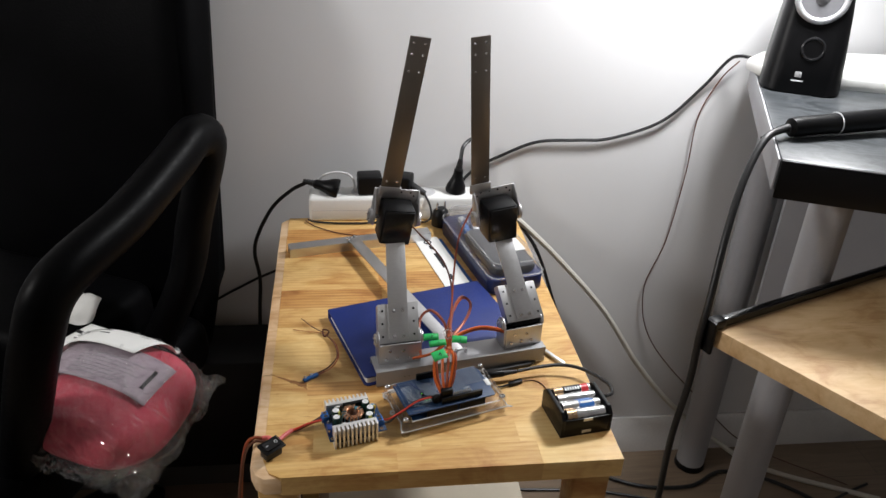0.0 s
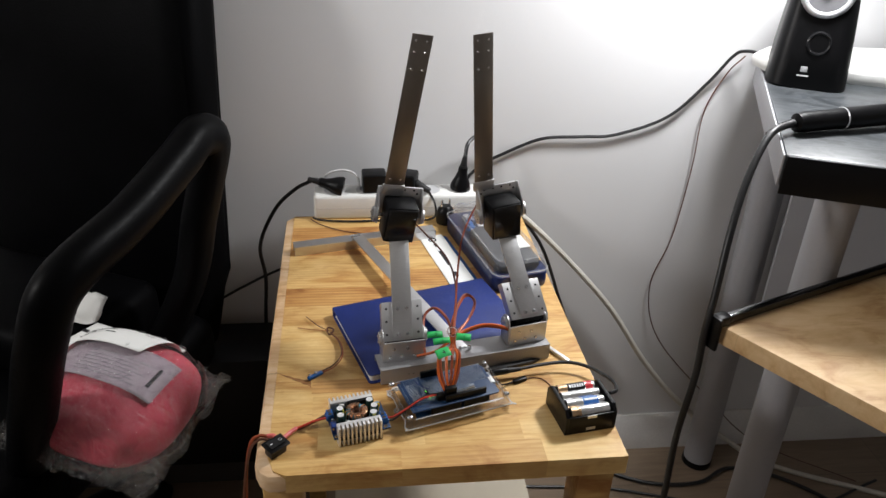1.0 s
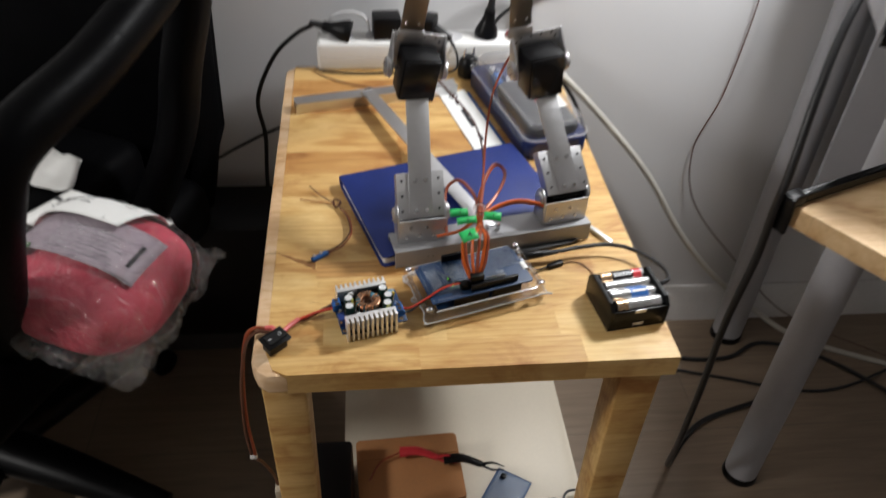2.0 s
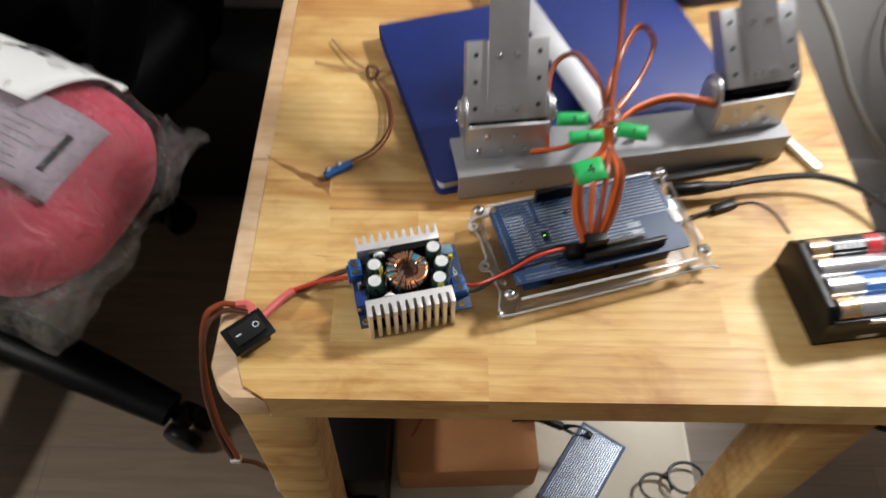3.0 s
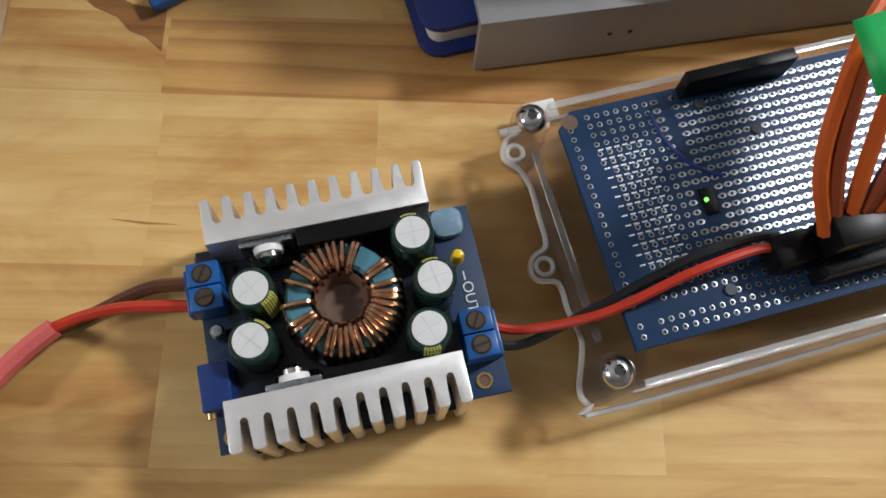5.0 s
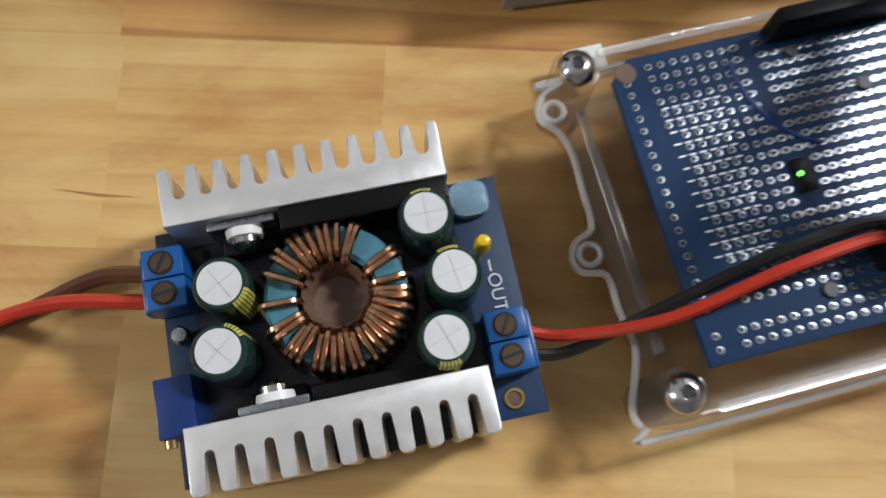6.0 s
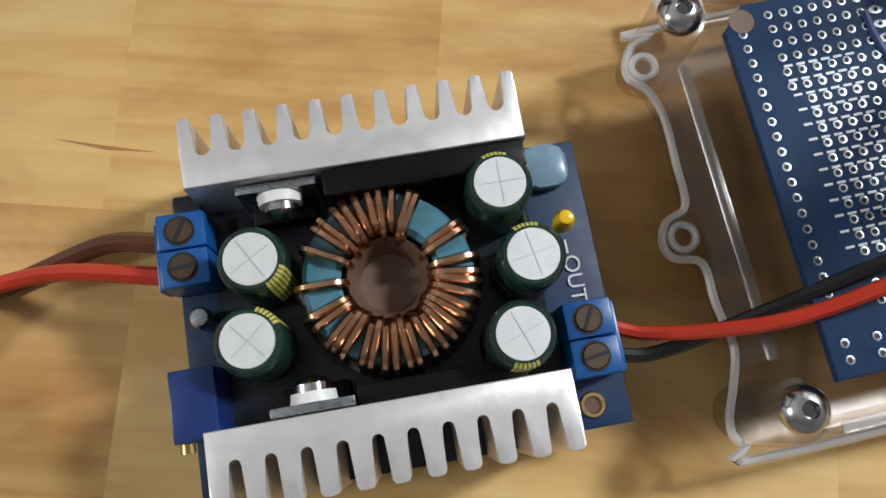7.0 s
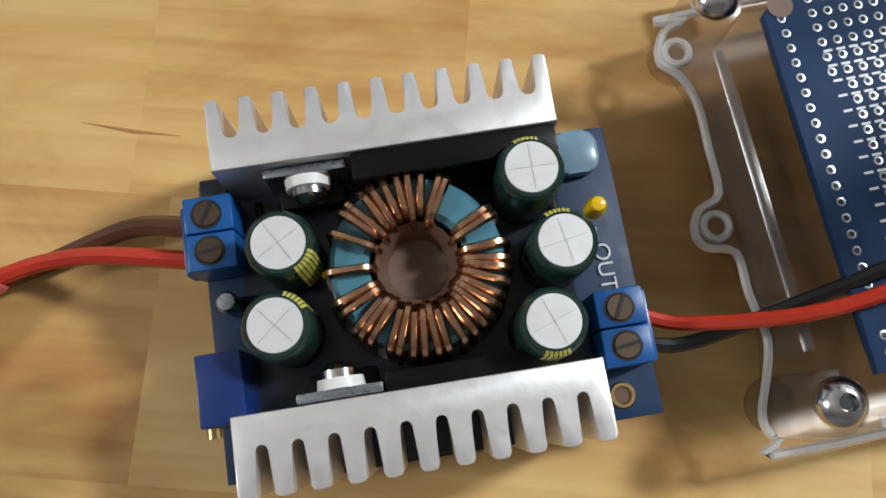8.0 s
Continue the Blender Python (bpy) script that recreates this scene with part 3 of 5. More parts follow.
        for sx in (-1, 1):
            pts = [(0.008 + 0.012 * math.cos(radians(q)), -0.004 + 0.012 * math.sin(radians(q))) for q in range(180, 361, 20)] + [(0.016, 0.010), (-0.001, 0.033), (-0.005, 0.033), (-0.005, 0.0)]
            em = km @ Matrix(((0, 0, 1, sx * 0.030 - 0.001), (0, 1, 0, 0), (1, 0, 0, 0), (0, 0, 0, 1)))
            part("ear", prism(B(), pts, 0, 0.002, em, 0.0004), ALU_CAST, fork)
            hub = cyl(B(), km @ Vector((sx * 0.0312, -0.004, 0.008)), ks * sx, 0.0105, 0.004, None, 22, 0.0008)
            part("servo_horn", hub, ALU_CAST, fork)
            for q in range(4):
                screw(fork, km @ Vector((sx * 0.0354, -0.004 + 0.006 * math.cos(q * 1.57), 0.008 + 0.006 * math.sin(q * 1.57))), ks * sx, 0.0016, 0.0012)
        part("servo_axle", cyl(B(), km @ Vector((-0.0315, -0.004, 0.008)), ks, 0.003, 0.063, None, 12), STEEL, t)
        # shin: a dark flat bar with rivets
        bm = B()
        plate(bm, shin0, shin1, 0.026, 0.0022, side)
        shin = part("shin_bar", bm, DARK_ALU, t, "dark brushed flat metal bar")
        ln = (shin1 - shin0).length
        sn = -ks.cross(sd) if ks.cross(sd).y > 0 else ks.cross(sd)
        for u in (0.010, ln - 0.008, ln - 0.022, ln - 0.044):
            for sx in (-0.007, 0.007):
                q = shin0 + sd * u + ks * sx + sn * 0.0011
                part("rivet", cyl(B(), q, sn, 0.0017, 0.0007, 0.0012, 10), STEEL, shin)
        base_bar = B()
        plate(base_bar, shin0 - sd * 0.012, shin0 + sd * 0.002, 0.03, 0.004, side)
        part("shin_clamp", base_bar, ALU_CAST, shin)

    limb(L(0.006, 0.908, TOP + 0.0244), L(0.004, 0.930, 0.752), L(0.002, 1.030, 0.865), L(-0.003, 1.026, 0.902), L(0.030, 1.012, 1.105), radians(8))
    limb(L(0.176, 0.938, TOP + 0.0244), L(0.173, 0.960, 0.761), L(0.142, 1.040, 0.862), L(0.119, 1.036, 0.902), L(0.104, 1.024, 1.104), radians(14))
    return t


rig()


# ---- the step-down converter ----
def open_ring(bm, prof, m, seg=40):
    """A turned body whose outline is closed, such as a ring core."""
    rings = [[bm.verts.new(m @ Vector((r * math.cos(6.28319 * i / seg), r * math.sin(6.28319 * i / seg), z))) for i in range(seg)] for r, z in prof]
    for k in range(len(rings)):
        a, b = rings[k], rings[(k + 1) % len(rings)]
        for i in range(seg):
            bm.faces.new((a[i], a[(i + 1) % seg], b[(i + 1) % seg], b[i]))
    return bm


def converter():
    t = thing("voltage_converter", pose(-0.0600, 0.8154, TOP, 0, 0, 14.0), "small blue converter board with copper coil and two heat sinks", "circuit board")
    board = part("board", prism(B(), [(-0.0322, -0.0325), (-0.0276, -0.0325), (-0.0276, -0.0228), (0.0262, -0.0228), (0.0262, -0.0325), (0.0368, -0.0325), (0.0368, 0.0160), (0.0265, 0.0160), (0.0265, 0.0129), (-0.0268, 0.0129), (-0.0268, 0.0160), (-0.0322, 0.0160)], 0.0114, 0.0130, None, 0.0002), PCB_BLUE, t)
    part("solder_mask", box(B(), -0.0262, 0.0266, -0.0228, 0.0129, 0.0130, 0.0134), PCB_DARK, board, "black masked middle of the board")
    # black sheet added to darken the fin slots, where shade lies
    part("board_front", box(B(), -0.0268, 0.0252, -0.0336, -0.0229, 0.0090, 0.0106), PCB_DARK, board, "black sheet standing in for the shade between the fins")
    for x, y in ((0.0308, -0.0288), (-0.0288, -0.0290)):
        bm = B()
        ring(bm, (x, y, 0.0131), 0.0017, 0.0005, 20, 6)
        part("mounting_hole", bm, BRASS, board)
        part("hole", cyl(B(), (x, y, 0.01302), (0, 0, 1), 0.0014, 0.0001, None, 16), GLUE, board)
    # comb heat sinks, drawn upright
    def comb(y_in, y_root, y_tip, x0, x1, share):
        n = 11
        step = (x1 - x0) / (n - 1 + share)
        wid = step * share
        pts = [(x1, y_in), (x0, y_in)]
        k = 1 if y_tip > y_root else -1
        r = wid / 2
        for i in range(n):
            a = x0 + i * step
            b = a + wid
            pts += [(a, y_tip - k * r * 0.6), (a + r * 0.3, y_tip - k * r * 0.12), (a + r, y_tip), (b - r * 0.3, y_tip - k * r * 0.12), (b, y_tip - k * r * 0.6)]
            if i < n - 1:
                g = (step - wid) / 2
                pts += [(b + g - g * math.cos(radians(q)), y_root + k * g * (1 - math.sin(radians(q)))) for q in range(0, 181, 30)]
        return pts
    for y_in, y_root, y_tip, x0, x1, share in ((-0.0229, -0.0270, -0.0345, -0.0273, 0.0257, 0.56), (0.0130, 0.0176, 0.0243, -0.0264, 0.0261, 0.41)):
        pts = comb(y_in, y_root, y_tip, x0, x1, share)
        if y_tip > 0:
            pts = pts[::-1]
        part("heat_sink", prism(B(), pts, 0.0006, 0.0275, None, 0.00022), SINK, t, "bare aluminium comb heat sink")
    # coil
    cx, cy, cz = 0.0018, -0.0048, 0.0198
    prof = [(0.0072, cz - 0.0050), (0.0078, cz - 0.0056), (0.0124, cz - 0.0056), (0.0130, cz - 0.0050), (0.0130, cz + 0.0050), (0.0122, cz + 0.0058), (0.0080, cz + 0.0058), (0.0072, cz + 0.0050)]
    coil = part("coil_core", open_ring(B(), prof, Matrix.Translation((cx, cy, 0))), CORE, t, "teal ring core of the coil")
    part("coil_base", cyl(B(), (cx, cy - 0.0004, 0.0134), (0, 0, 1), 0.0140, 0.0016, None, 32, 0.0004), GREY_LEG, coil, "grey plastic disc under the coil")
    rnd = random.Random(4)
    angles = [math.radians(a) for a in range(202, 356, 8)] + [math.radians(a) for a in (4, 22, 31, 62, 68, 77, 86, 95, 104, 113, 122, 131, 141, 154, 178)]
    for a in angles:
        a += rnd.uniform(-0.03, 0.03)
        twist = rnd.uniform(-0.03, 0.03)
        ri = rnd.uniform(0.0058, 0.0070)
        pts = []
        for r, z, w in ((ri, -0.0058, 0), (0.0136, -0.0060, 1), (0.0139, 0.0, 1), (0.0133, 0.0062, 0.8), (0.0098, 0.0071, 0.4), (ri + 0.0007, 0.0063, 0), (ri, 0.0, 0)):
            q = a + twist * w
            pts.append((cx + r * math.cos(q), cy + r * math.sin(q), cz + z))
        part("coil_turn", tube(B(), pts, 0.00070, 6, 3, True), COPPER, coil)
    part("coil_centre", lathe(B(), [(0.0071, cz - 0.0058), (0.0068, cz + 0.0034), (0.0062, cz + 0.0050), (0.0056, cz + 0.0040), (0.0046, cz - 0.0004), (0.0006, cz - 0.0012)], Matrix.Translation((cx, cy, 0)), 24), GLUE, coil, "brown glue inside the coil")
    part("black_rectifier", box(B(), -0.0058, 0.0256, 0.0086, 0.0129, 0.0134, 0.0271, 0.0004), BLACK, t, "flat black part against the heat sink")
    part("black_rectifier", box(B(), -0.0055, 0.0200, -0.0228, -0.0198, 0.0134, 0.0235, 0.0004), BLACK, t, "flat black part against the heat sink")
    # five electrolytic capacitors
    for i, (x, y, turn) in enumerate(((0.0205, 0.0058, 92), (0.0233, -0.0058, 95), (0.0195, -0.0170, -92), (-0.0175, 0.0003, -42), (-0.0193, -0.0114, 48))):
        m = Matrix.Translation((x, y, 0.0132))
        bm = lathe(B(), [(0.0049, 0.0), (0.0051, 0.0006), (0.0051, 0.0022), (0.0048, 0.0028), (0.0051, 0.0034), (0.0051, 0.0146), (0.00495, 0.0154), (0.0044, 0.0160)], m, 30)
        cap = part("capacitor", bm, CAP_SLEEVE, t, "dark green sleeved capacitor with silver top")
        part("capacitor_top", cyl(B(), (x, y, 0.0290), (0, 0, 1), 0.0040, 0.0005, 0.0039, 30), CAP_TOP, cap)
        for q in (0, 90):
            part("vent_groove", box(B(), -0.0034, 0.0034, -0.00005, 0.00005, 0, 0.00004, 0, Matrix.Translation((x, y, 0.02951)) @ pose(0, 0, 0, 0, 0, q + 10 * i)), SILVER, cap)
        bm = B()
        m2 = m @ pose(0, 0, 0, 0, 0, turn)
        for k in range(6):
            a0, a1 = radians(-24 + k * 8), radians(-18 + k * 8)
            for r0, z0, r1, z1 in ((0.00515, 0.0036, 0.00515, 0.0146), (0.00515, 0.0146, 0.00498, 0.01548), (0.00498, 0.01548, 0.00430, 0.01612)):
                vs = [bm.verts.new(m2 @ Vector((r * math.cos(q), r * math.sin(q), z))) for r, z, q in ((r0, z0, a0), (r0, z0, a1), (r1, z1, a1), (r1, z1, a0))]
                bm.faces.new(vs)
        part("polarity_stripe", bm, CAP_MARK, cap)
    # screw terminals
    for sx, x, y in ((-1, -0.0290, 0.0056), (1, 0.0312, -0.0187)):
        bm = B()
        box(bm, x - 0.0038, x + 0.0038, y - 0.0059, y - 0.0001, 0.0130, 0.0214, 0.0004)
        box(bm, x - 0.0038, x + 0.0038, y + 0.0001, y + 0.0059, 0.0130, 0.0214, 0.0004)
        box(bm, x + sx * 0.0036, x + sx * 0.0052, y - 0.0056, y + 0.0056, 0.0130, 0.0180, 0.0004)
        term = part("screw_terminal", bm, TERMINAL, t, "bright blue two-way screw terminal")
        for dy in (-0.0029, 0.0029):
            part("hole", cyl(B(), (x - 0.0002, y + dy, 0.02141), (0, 0, 1), 0.0024, 0.0001, None, 18), INK, term)
            bm = cyl(B(), (x - 0.0002, y + dy, 0.0215), (0, 0, 1), 0.0021, 0.0003, 0.0019, 18)
            part("screw", bm, DULL_BRASS, term)
            part("slot", box(B(), -0.0019, 0.0019, -0.0003, 0.0003, 0, 0.00008, 0, Matrix.Translation((x - 0.0002, y + dy, 0.02181)) @ pose(0, 0, 0, 0, 0, 35 + dy * 9000)), INK, term)
    # trimmer, power transistors, small parts
    trim = part("trimmer", box(B(), -0.0326, -0.0258, -0.0238, -0.0132, 0.0130, 0.0236, 0.0003), TRIM_BLUE, t, "dark blue trimmer with brass screw")
    part("brass_screw", cyl(B(), (-0.0312, -0.0239, 0.0212), (0, -1, 0), 0.0011, 0.0014, None, 12), BRASS, trim)
    for y0, k, x in ((0.0129, -1, -0.0130), (-0.0228, 1, -0.0120)):
        bm = box(B(), x - 0.0062, x + 0.0062, *sorted((y0 + k * 0.0002, y0 + k * 0.0016)), 0.0110, 0.0255, 0.0002)
        tab = part("transistor", bm, TIN, t, "transistor with bare metal tab screwed to heat sink")
        part("transistor_body", box(B(), x - 0.0052, x + 0.0052, *sorted((y0 + k * 0.0002, y0 + k * 0.0046)), 0.0134, 0.0178, 0.0004), BLACK, tab)
        part("washer", cyl(B(), (x, y0 + k * 0.0016, 0.0222), (0, k, 0), 0.0036, 0.0016, 0.0034, 20), WHITE, tab)
        bm = lathe(B(), [(0.0028, 0), (0.0028, 0.0012), (0.0018, 0.0022), (0.0005, 0.0025)], Matrix.Translation((x, y0 + k * 0.0032, 0.0222)) @ axis_to((0, k, 0)), 18)
        part("screw", bm, STEEL, tab)
    part("standing_post", lathe(B(), [(0.0017, 0.0130), (0.0017, 0.0191), (0.0013, 0.0198), (0.0004, 0.0200)], Matrix.Translation((-0.0280, -0.0052, 0)), 18), TIN, t, "small silver standing part")
    led = lathe(B(), [(0.0005, 0.0130), (0.0005, 0.0208), (0.0016, 0.0212), (0.0016, 0.0238), (0.0011, 0.0253), (0.0004, 0.0256)], Matrix.Translation((0.0302, -0.0002, 0)), 16)
    part("indicator_led", led, YELLOW, t, "small yellow indicator light")
    part("clear_foot", prism(B(), rounded(0.0268, 0.0345, 0.0078, 0.0152, 0.0022), 0.0131, 0.0156, None, 0.0006), plain("clear_rubber", (0.20, 0.32, 0.42), 0.25), t, "clear rubber foot")
    part("connector", box(B(), -0.0312, -0.0268, 0.0118, 0.0158, 0.0130, 0.0166, 0.0005), PCB_DARK, t)
    letters("OUT", 0.0038, SILK, board, pose(0.0322, -0.0080, 0.0132, 0, 0, -90), "lettering")
    part("print_mark", box(B(), 0.0318, 0.0322, -0.0036, -0.0012, 0.0130, 0.01308), SILK, board)
    for x, y, w, h in ((-0.0255, -0.0045, 0.003, 0.0012), (-0.0245, -0.0085, 0.0015, 0.003), (0.0262, -0.0255, 0.002, 0.0012), (0.0255, 0.0035, 0.0012, 0.003), (-0.0225, 0.010, 0.0012, 0.003)):
        part("chip", box(B(), x - w / 2, x + w / 2, y - h / 2, y + h / 2, 0.0130, 0.0142, 0.0002), BLACK, board)
    return t


converter()


# ---- the controller board in its clear case ----
def controller():
    # plan frame: x along the long side, y across; origin at the front-left screw
    t = thing("controller_board", pose(0.0060, 0.7960, TOP, 0, 0, 16.5), "blue controller board with prototype shield in clear case", "circuit board")
    L, W = 0.1290, 0.0660
    tray = [(-0.0046, -0.0046), (0.004, -0.0072), (L, -0.0055), (L + 0.006, -0.002), (L + 0.006, W + 0.002), (L, W + 0.005), (0.004, W + 0.0045), (0.0, W + 0.003)]
    tray += [(-0.0045, W + 0.0015), (-0.0066, W - 0.0035), (-0.0036, 0.0587), (-0.0021, 0.0531), (-0.0024, 0.0448), (-0.0030, 0.0366), (-0.0070, 0.0345), (-0.0088, 0.0312), (-0.0078, 0.0282), (-0.0030, 0.0262), (-0.0028, 0.0189), (-0.0019, 0.0113), (-0.0037, 0.0056), (-0.0064, -0.0009)]
    base = part("case_base", prism(B(), tray, 0.0078, 0.0106, None, 0.0004), ACRYLIC, t, "clear acrylic case floor with scalloped edge")
    # tube added along the outline to carry the painted edge highlight
    part("case_edge", tube(B(), [(x, y, 0.0107) for x, y in tray], 0.0008, 6, 4, True), EDGE_GLINT, base, "clear case edge with its highlight painted whitish")
    for x0, x1, y0, y1 in ((0.006, L - 0.006, -0.005, -0.003), (0.006, L - 0.006, W + 0.0022, W + 0.0042), (-0.0022, -0.0002, 0.008, W - 0.008), (L + 0.002, L + 0.004, 0.008, W - 0.008)):
        wall = part("case_wall", box(B(), x0, x1, y0, y1, 0.0108, 0.0215, 0.0003), ACRYLIC, t, "clear acrylic case wall")
        # the long walls get a milky top strip as a painted highlight
        part("case_edge", box(B(), x0, x1, y0, y1, 0.0216, 0.0222, 0.0002), ACRYLIC if x1 - x0 < 0.01 else EDGE_SHEEN, wall)
    for x, y in ((0, 0), (L, 0), (0, W), (L, W)):
        bm = cyl(B(), (x, y, 0.0), (0, 0, 1), 0.0050, 0.0228, None, 22, 0.0005)
        post = part("case_post", bm, ACRYLIC, t, "clear corner post with steel screw")
        bm = lathe(B(), [(0.0036, 0.0229), (0.0039, 0.0238), (0.0035, 0.0250), (0.0022, 0.0260), (0.0014, 0.0262), (0.0012, 0.0256), (0.0003, 0.0255)], Matrix.Translation((x, y, 0)), 20)
        part("screw", bm, STEEL, post)
        part("hex_socket", cyl(B(), (x, y, 0.02552), (0, 0, 1), 0.0012, 0.0001, None, 6), INK, post)
    for y in (0.0312, W - 0.0028):
        bm = B()
        ring(bm, (-0.0052 if y < 0.05 else -0.0034, y, 0.0112), 0.0022, 0.0007, 22, 8)
        part("case_loop", bm, EDGE_GLINT, base)
    # lower board, seen through the walls
    x0, x1, y0, y1 = 0.0050, 0.1215, 0.0030, 0.0642
    part("main_board", box(B(), x0 + 0.007, x1 - 0.012, y0 + 0.003, y1 - 0.003, 0.0125, 0.0141, 0.0003), PCB_BLUE, t)
    for xa, xb, y in ((0.030, 0.070, y0 + 0.003), (0.074, 0.108, y0 + 0.003), (0.022, 0.108, y1 - 0.003)):
        part("socket_strip", box(B(), xa, xb, y - 0.0012, y + 0.0012, 0.0142, 0.0250, 0.0002), BLACK, t)
    part("usb_socket", box(B(), 0.1105, 0.126, 0.034, 0.046, 0.0142, 0.0248, 0.0004), TIN, t, "tinned metal socket")
    # shield on top
    zt = 0.0268
    shield = part("shield_board", prism(B(), [(x0, y0), (x1 - 0.002, y0), (x1, y0 + 0.003), (x1, y1 - 0.008), (x1 - 0.003, y1 - 0.004), (x1 - 0.003, y1), (x0 + 0.004, y1), (x0, y1 - 0.004)], zt - 0.0016, zt, None, 0.0002), PCB_BLUE, t)
    bm_ring, bm_hole = B(), B()
    pitch = 0.00254

    def pad(x, y, long=False):
        n = 8
        ro, ri = 0.00076, 0.00045
        sx = 1.6 if long else 1.0
        o = [bm_ring.verts.new((x + ro * sx * math.cos(6.2832 * k / n), y + ro * math.sin(6.2832 * k / n), zt + 0.00012)) for k in range(n)]
        i = [bm_ring.verts.new((x + ri * math.cos(6.2832 * k / n), y + ri * math.sin(6.2832 * k / n), zt + 0.00014)) for k in range(n)]
        for k in range(n):
            bm_ring.faces.new((o[k], o[(k + 1) % n], i[(k + 1) % n], i[k]))
        bm_hole.faces.new([bm_hole.verts.new((x + ri * math.cos(6.2832 * k / n), y + ri * math.sin(6.2832 * k / n), zt + 0.00005)) for k in range(n)])

    for i in range(45):
        for j in range(23):
            x, y = x0 + 0.0026 + i * pitch, y0 + 0.0026 + j * pitch
            if y > y1 - 0.001 or x > x1 - 0.003:
                continue
            if i == 1 or (i in (2,) and 2 < j < 17) or (j == 2 and i < 9):
                continue
            if 33 < i and j < 11:
                continue
            if i == 10 and j > 15:
                continue
            if 10 <= i <= 11 and 9 <= j <= 12:
                continue
            pad(x, y, i > 8 and j > 4)
    ob = part("solder_pad_field", bm_ring, TIN, shield, "rows of tinned solder pads", False)
    ob["kind"] = "stuff"
    ob = part("pad_hole_field", bm_hole, INK, shield, "", False)
    ob["kind"] = "stuff"
    part("hole", cyl(B(), (x0 + 0.0030, y1 - 0.0030, zt + 0.0001), (0, 0, 1), 0.0021, 0.0001, None, 20), GLUE, shield)
    bm = B()
    for i in range(2, 8):
        for j in range(6, 19):
            box(bm, x0 + 0.0033 + i * 0.0021, x0 + 0.0047 + i * 0.0021, y0 + 0.0034 + j * 0.00254, y0 + 0.0038 + j * 0.00254, zt, zt + 0.00008)
    ob = part("print_field", bm, SILK, shield, "fine printed white marks", False)
    ob["kind"] = "stuff"
    # dark printed arc on the shield
    arc = [(x0 + 0.041 + 0.0175 * math.cos(radians(a)), y1 - 0.006 + 0.021 * math.sin(radians(a)), zt + 0.0002) for a in range(178, 262, 12)]
    part("jumper_wire", tube(B(), arc, 0.0006, 6, 4), TRIM_BLUE, shield)
    for x, y in ((x0 + 0.0365, y1 - 0.006), (x0 + 0.048, y1 - 0.016), (x0 + 0.026, y0 + 0.008)):
        part("rubber_dot", cyl(B(), (x, y, zt), (0, 0, 1), 0.0016, 0.0007, 0.0014, 14), PCB_DARK, shield)
    part("status_led", box(B(), x0 + 0.0272, x0 + 0.0308, y0 + 0.0265, y0 + 0.0335, zt, zt + 0.0012, 0.0004), BLACK, shield)
    glow, nt, bs = shader("green_led_glow")
    bs.inputs["Emission Color"].default_value, bs.inputs["Emission Strength"].default_value = (0.2, 1.0, 0.1, 1), 2.5
    bs.inputs["Base Color"].default_value = (0.1, 0.5, 0.05, 1)
    for x, y in ((x0 + 0.0282, y0 + 0.0302), (x0 + 0.029, y0 + 0.0178), (x0 + 0.0335, y0 + 0.0186)):
        part("green_led", cyl(B(), (x, y, zt + 0.0012), (0, 0, 1), 0.0005, 0.0004, None, 10), glow, shield, "tiny lit green light")
    # headers
    part("socket_strip", box(B(), x0 + 0.032, x0 + 0.061, y1 - 0.0035, y1 - 0.0003, zt, zt + 0.0085, 0.0003), BLACK, t, "long black socket strip")
    part("pin_strip", box(B(), x0 + 0.050, x0 + 0.089, y0 + 0.0085, y0 + 0.0135, zt, zt + 0.0026, 0.0003), BLACK, t, "black pin strip")
    bm = B()
    for i in range(14):
        for j in range(2):
            box(bm, x0 + 0.0515 + i * pitch, x0 + 0.0521 + i * pitch, y0 + 0.0095 + j * pitch, y0 + 0.0101 + j * pitch, zt + 0.0026, zt + 0.0088)
    ob = part("header_pin_field", bm, BRASS, t, "rows of thin header pins", False)
    ob["kind"] = "stuff"
    part("plug_block", box(B(), x0 + 0.046, x0 + 0.0605, y0 + 0.0080, y0 + 0.0165, zt + 0.0028, zt + 0.0165, 0.0006), BLACK, t, "black servo plugs on the pins")
    part("socket_strip", box(B(), x0 + 0.045, x0 + 0.099, y0 + 0.0040, y0 + 0.0070, zt, zt + 0.0085, 0.0003), BLACK, t, "long black socket strip")
    part("power_plug", box(B(), x0 + 0.0355, x0 + 0.0455, y0 + 0.0085, y0 + 0.0165, zt, zt + 0.0085, 0.0012), BLACK, t, "black power connector")
    for i in range(2):
        part("pad_field", box(B(), x0 + 0.083, x0 + 0.0915, y0 + 0.0165 + i * 0.006, y0 + 0.0205 + i * 0.006, zt, zt + 0.0001), TIN, shield)
    part("paper_tab", box(B(), 0.004, 0.013, W + 0.0055, W + 0.0125, 0.006, 0.0075, 0.0003), PAPER, t, "small white paper tab")
    part("side_button", box(B(), 0.118, 0.124, 0.022, 0.034, 0.016, 0.0275, 0.0005), WHITE, t, "white plastic block")
    return t


controller()


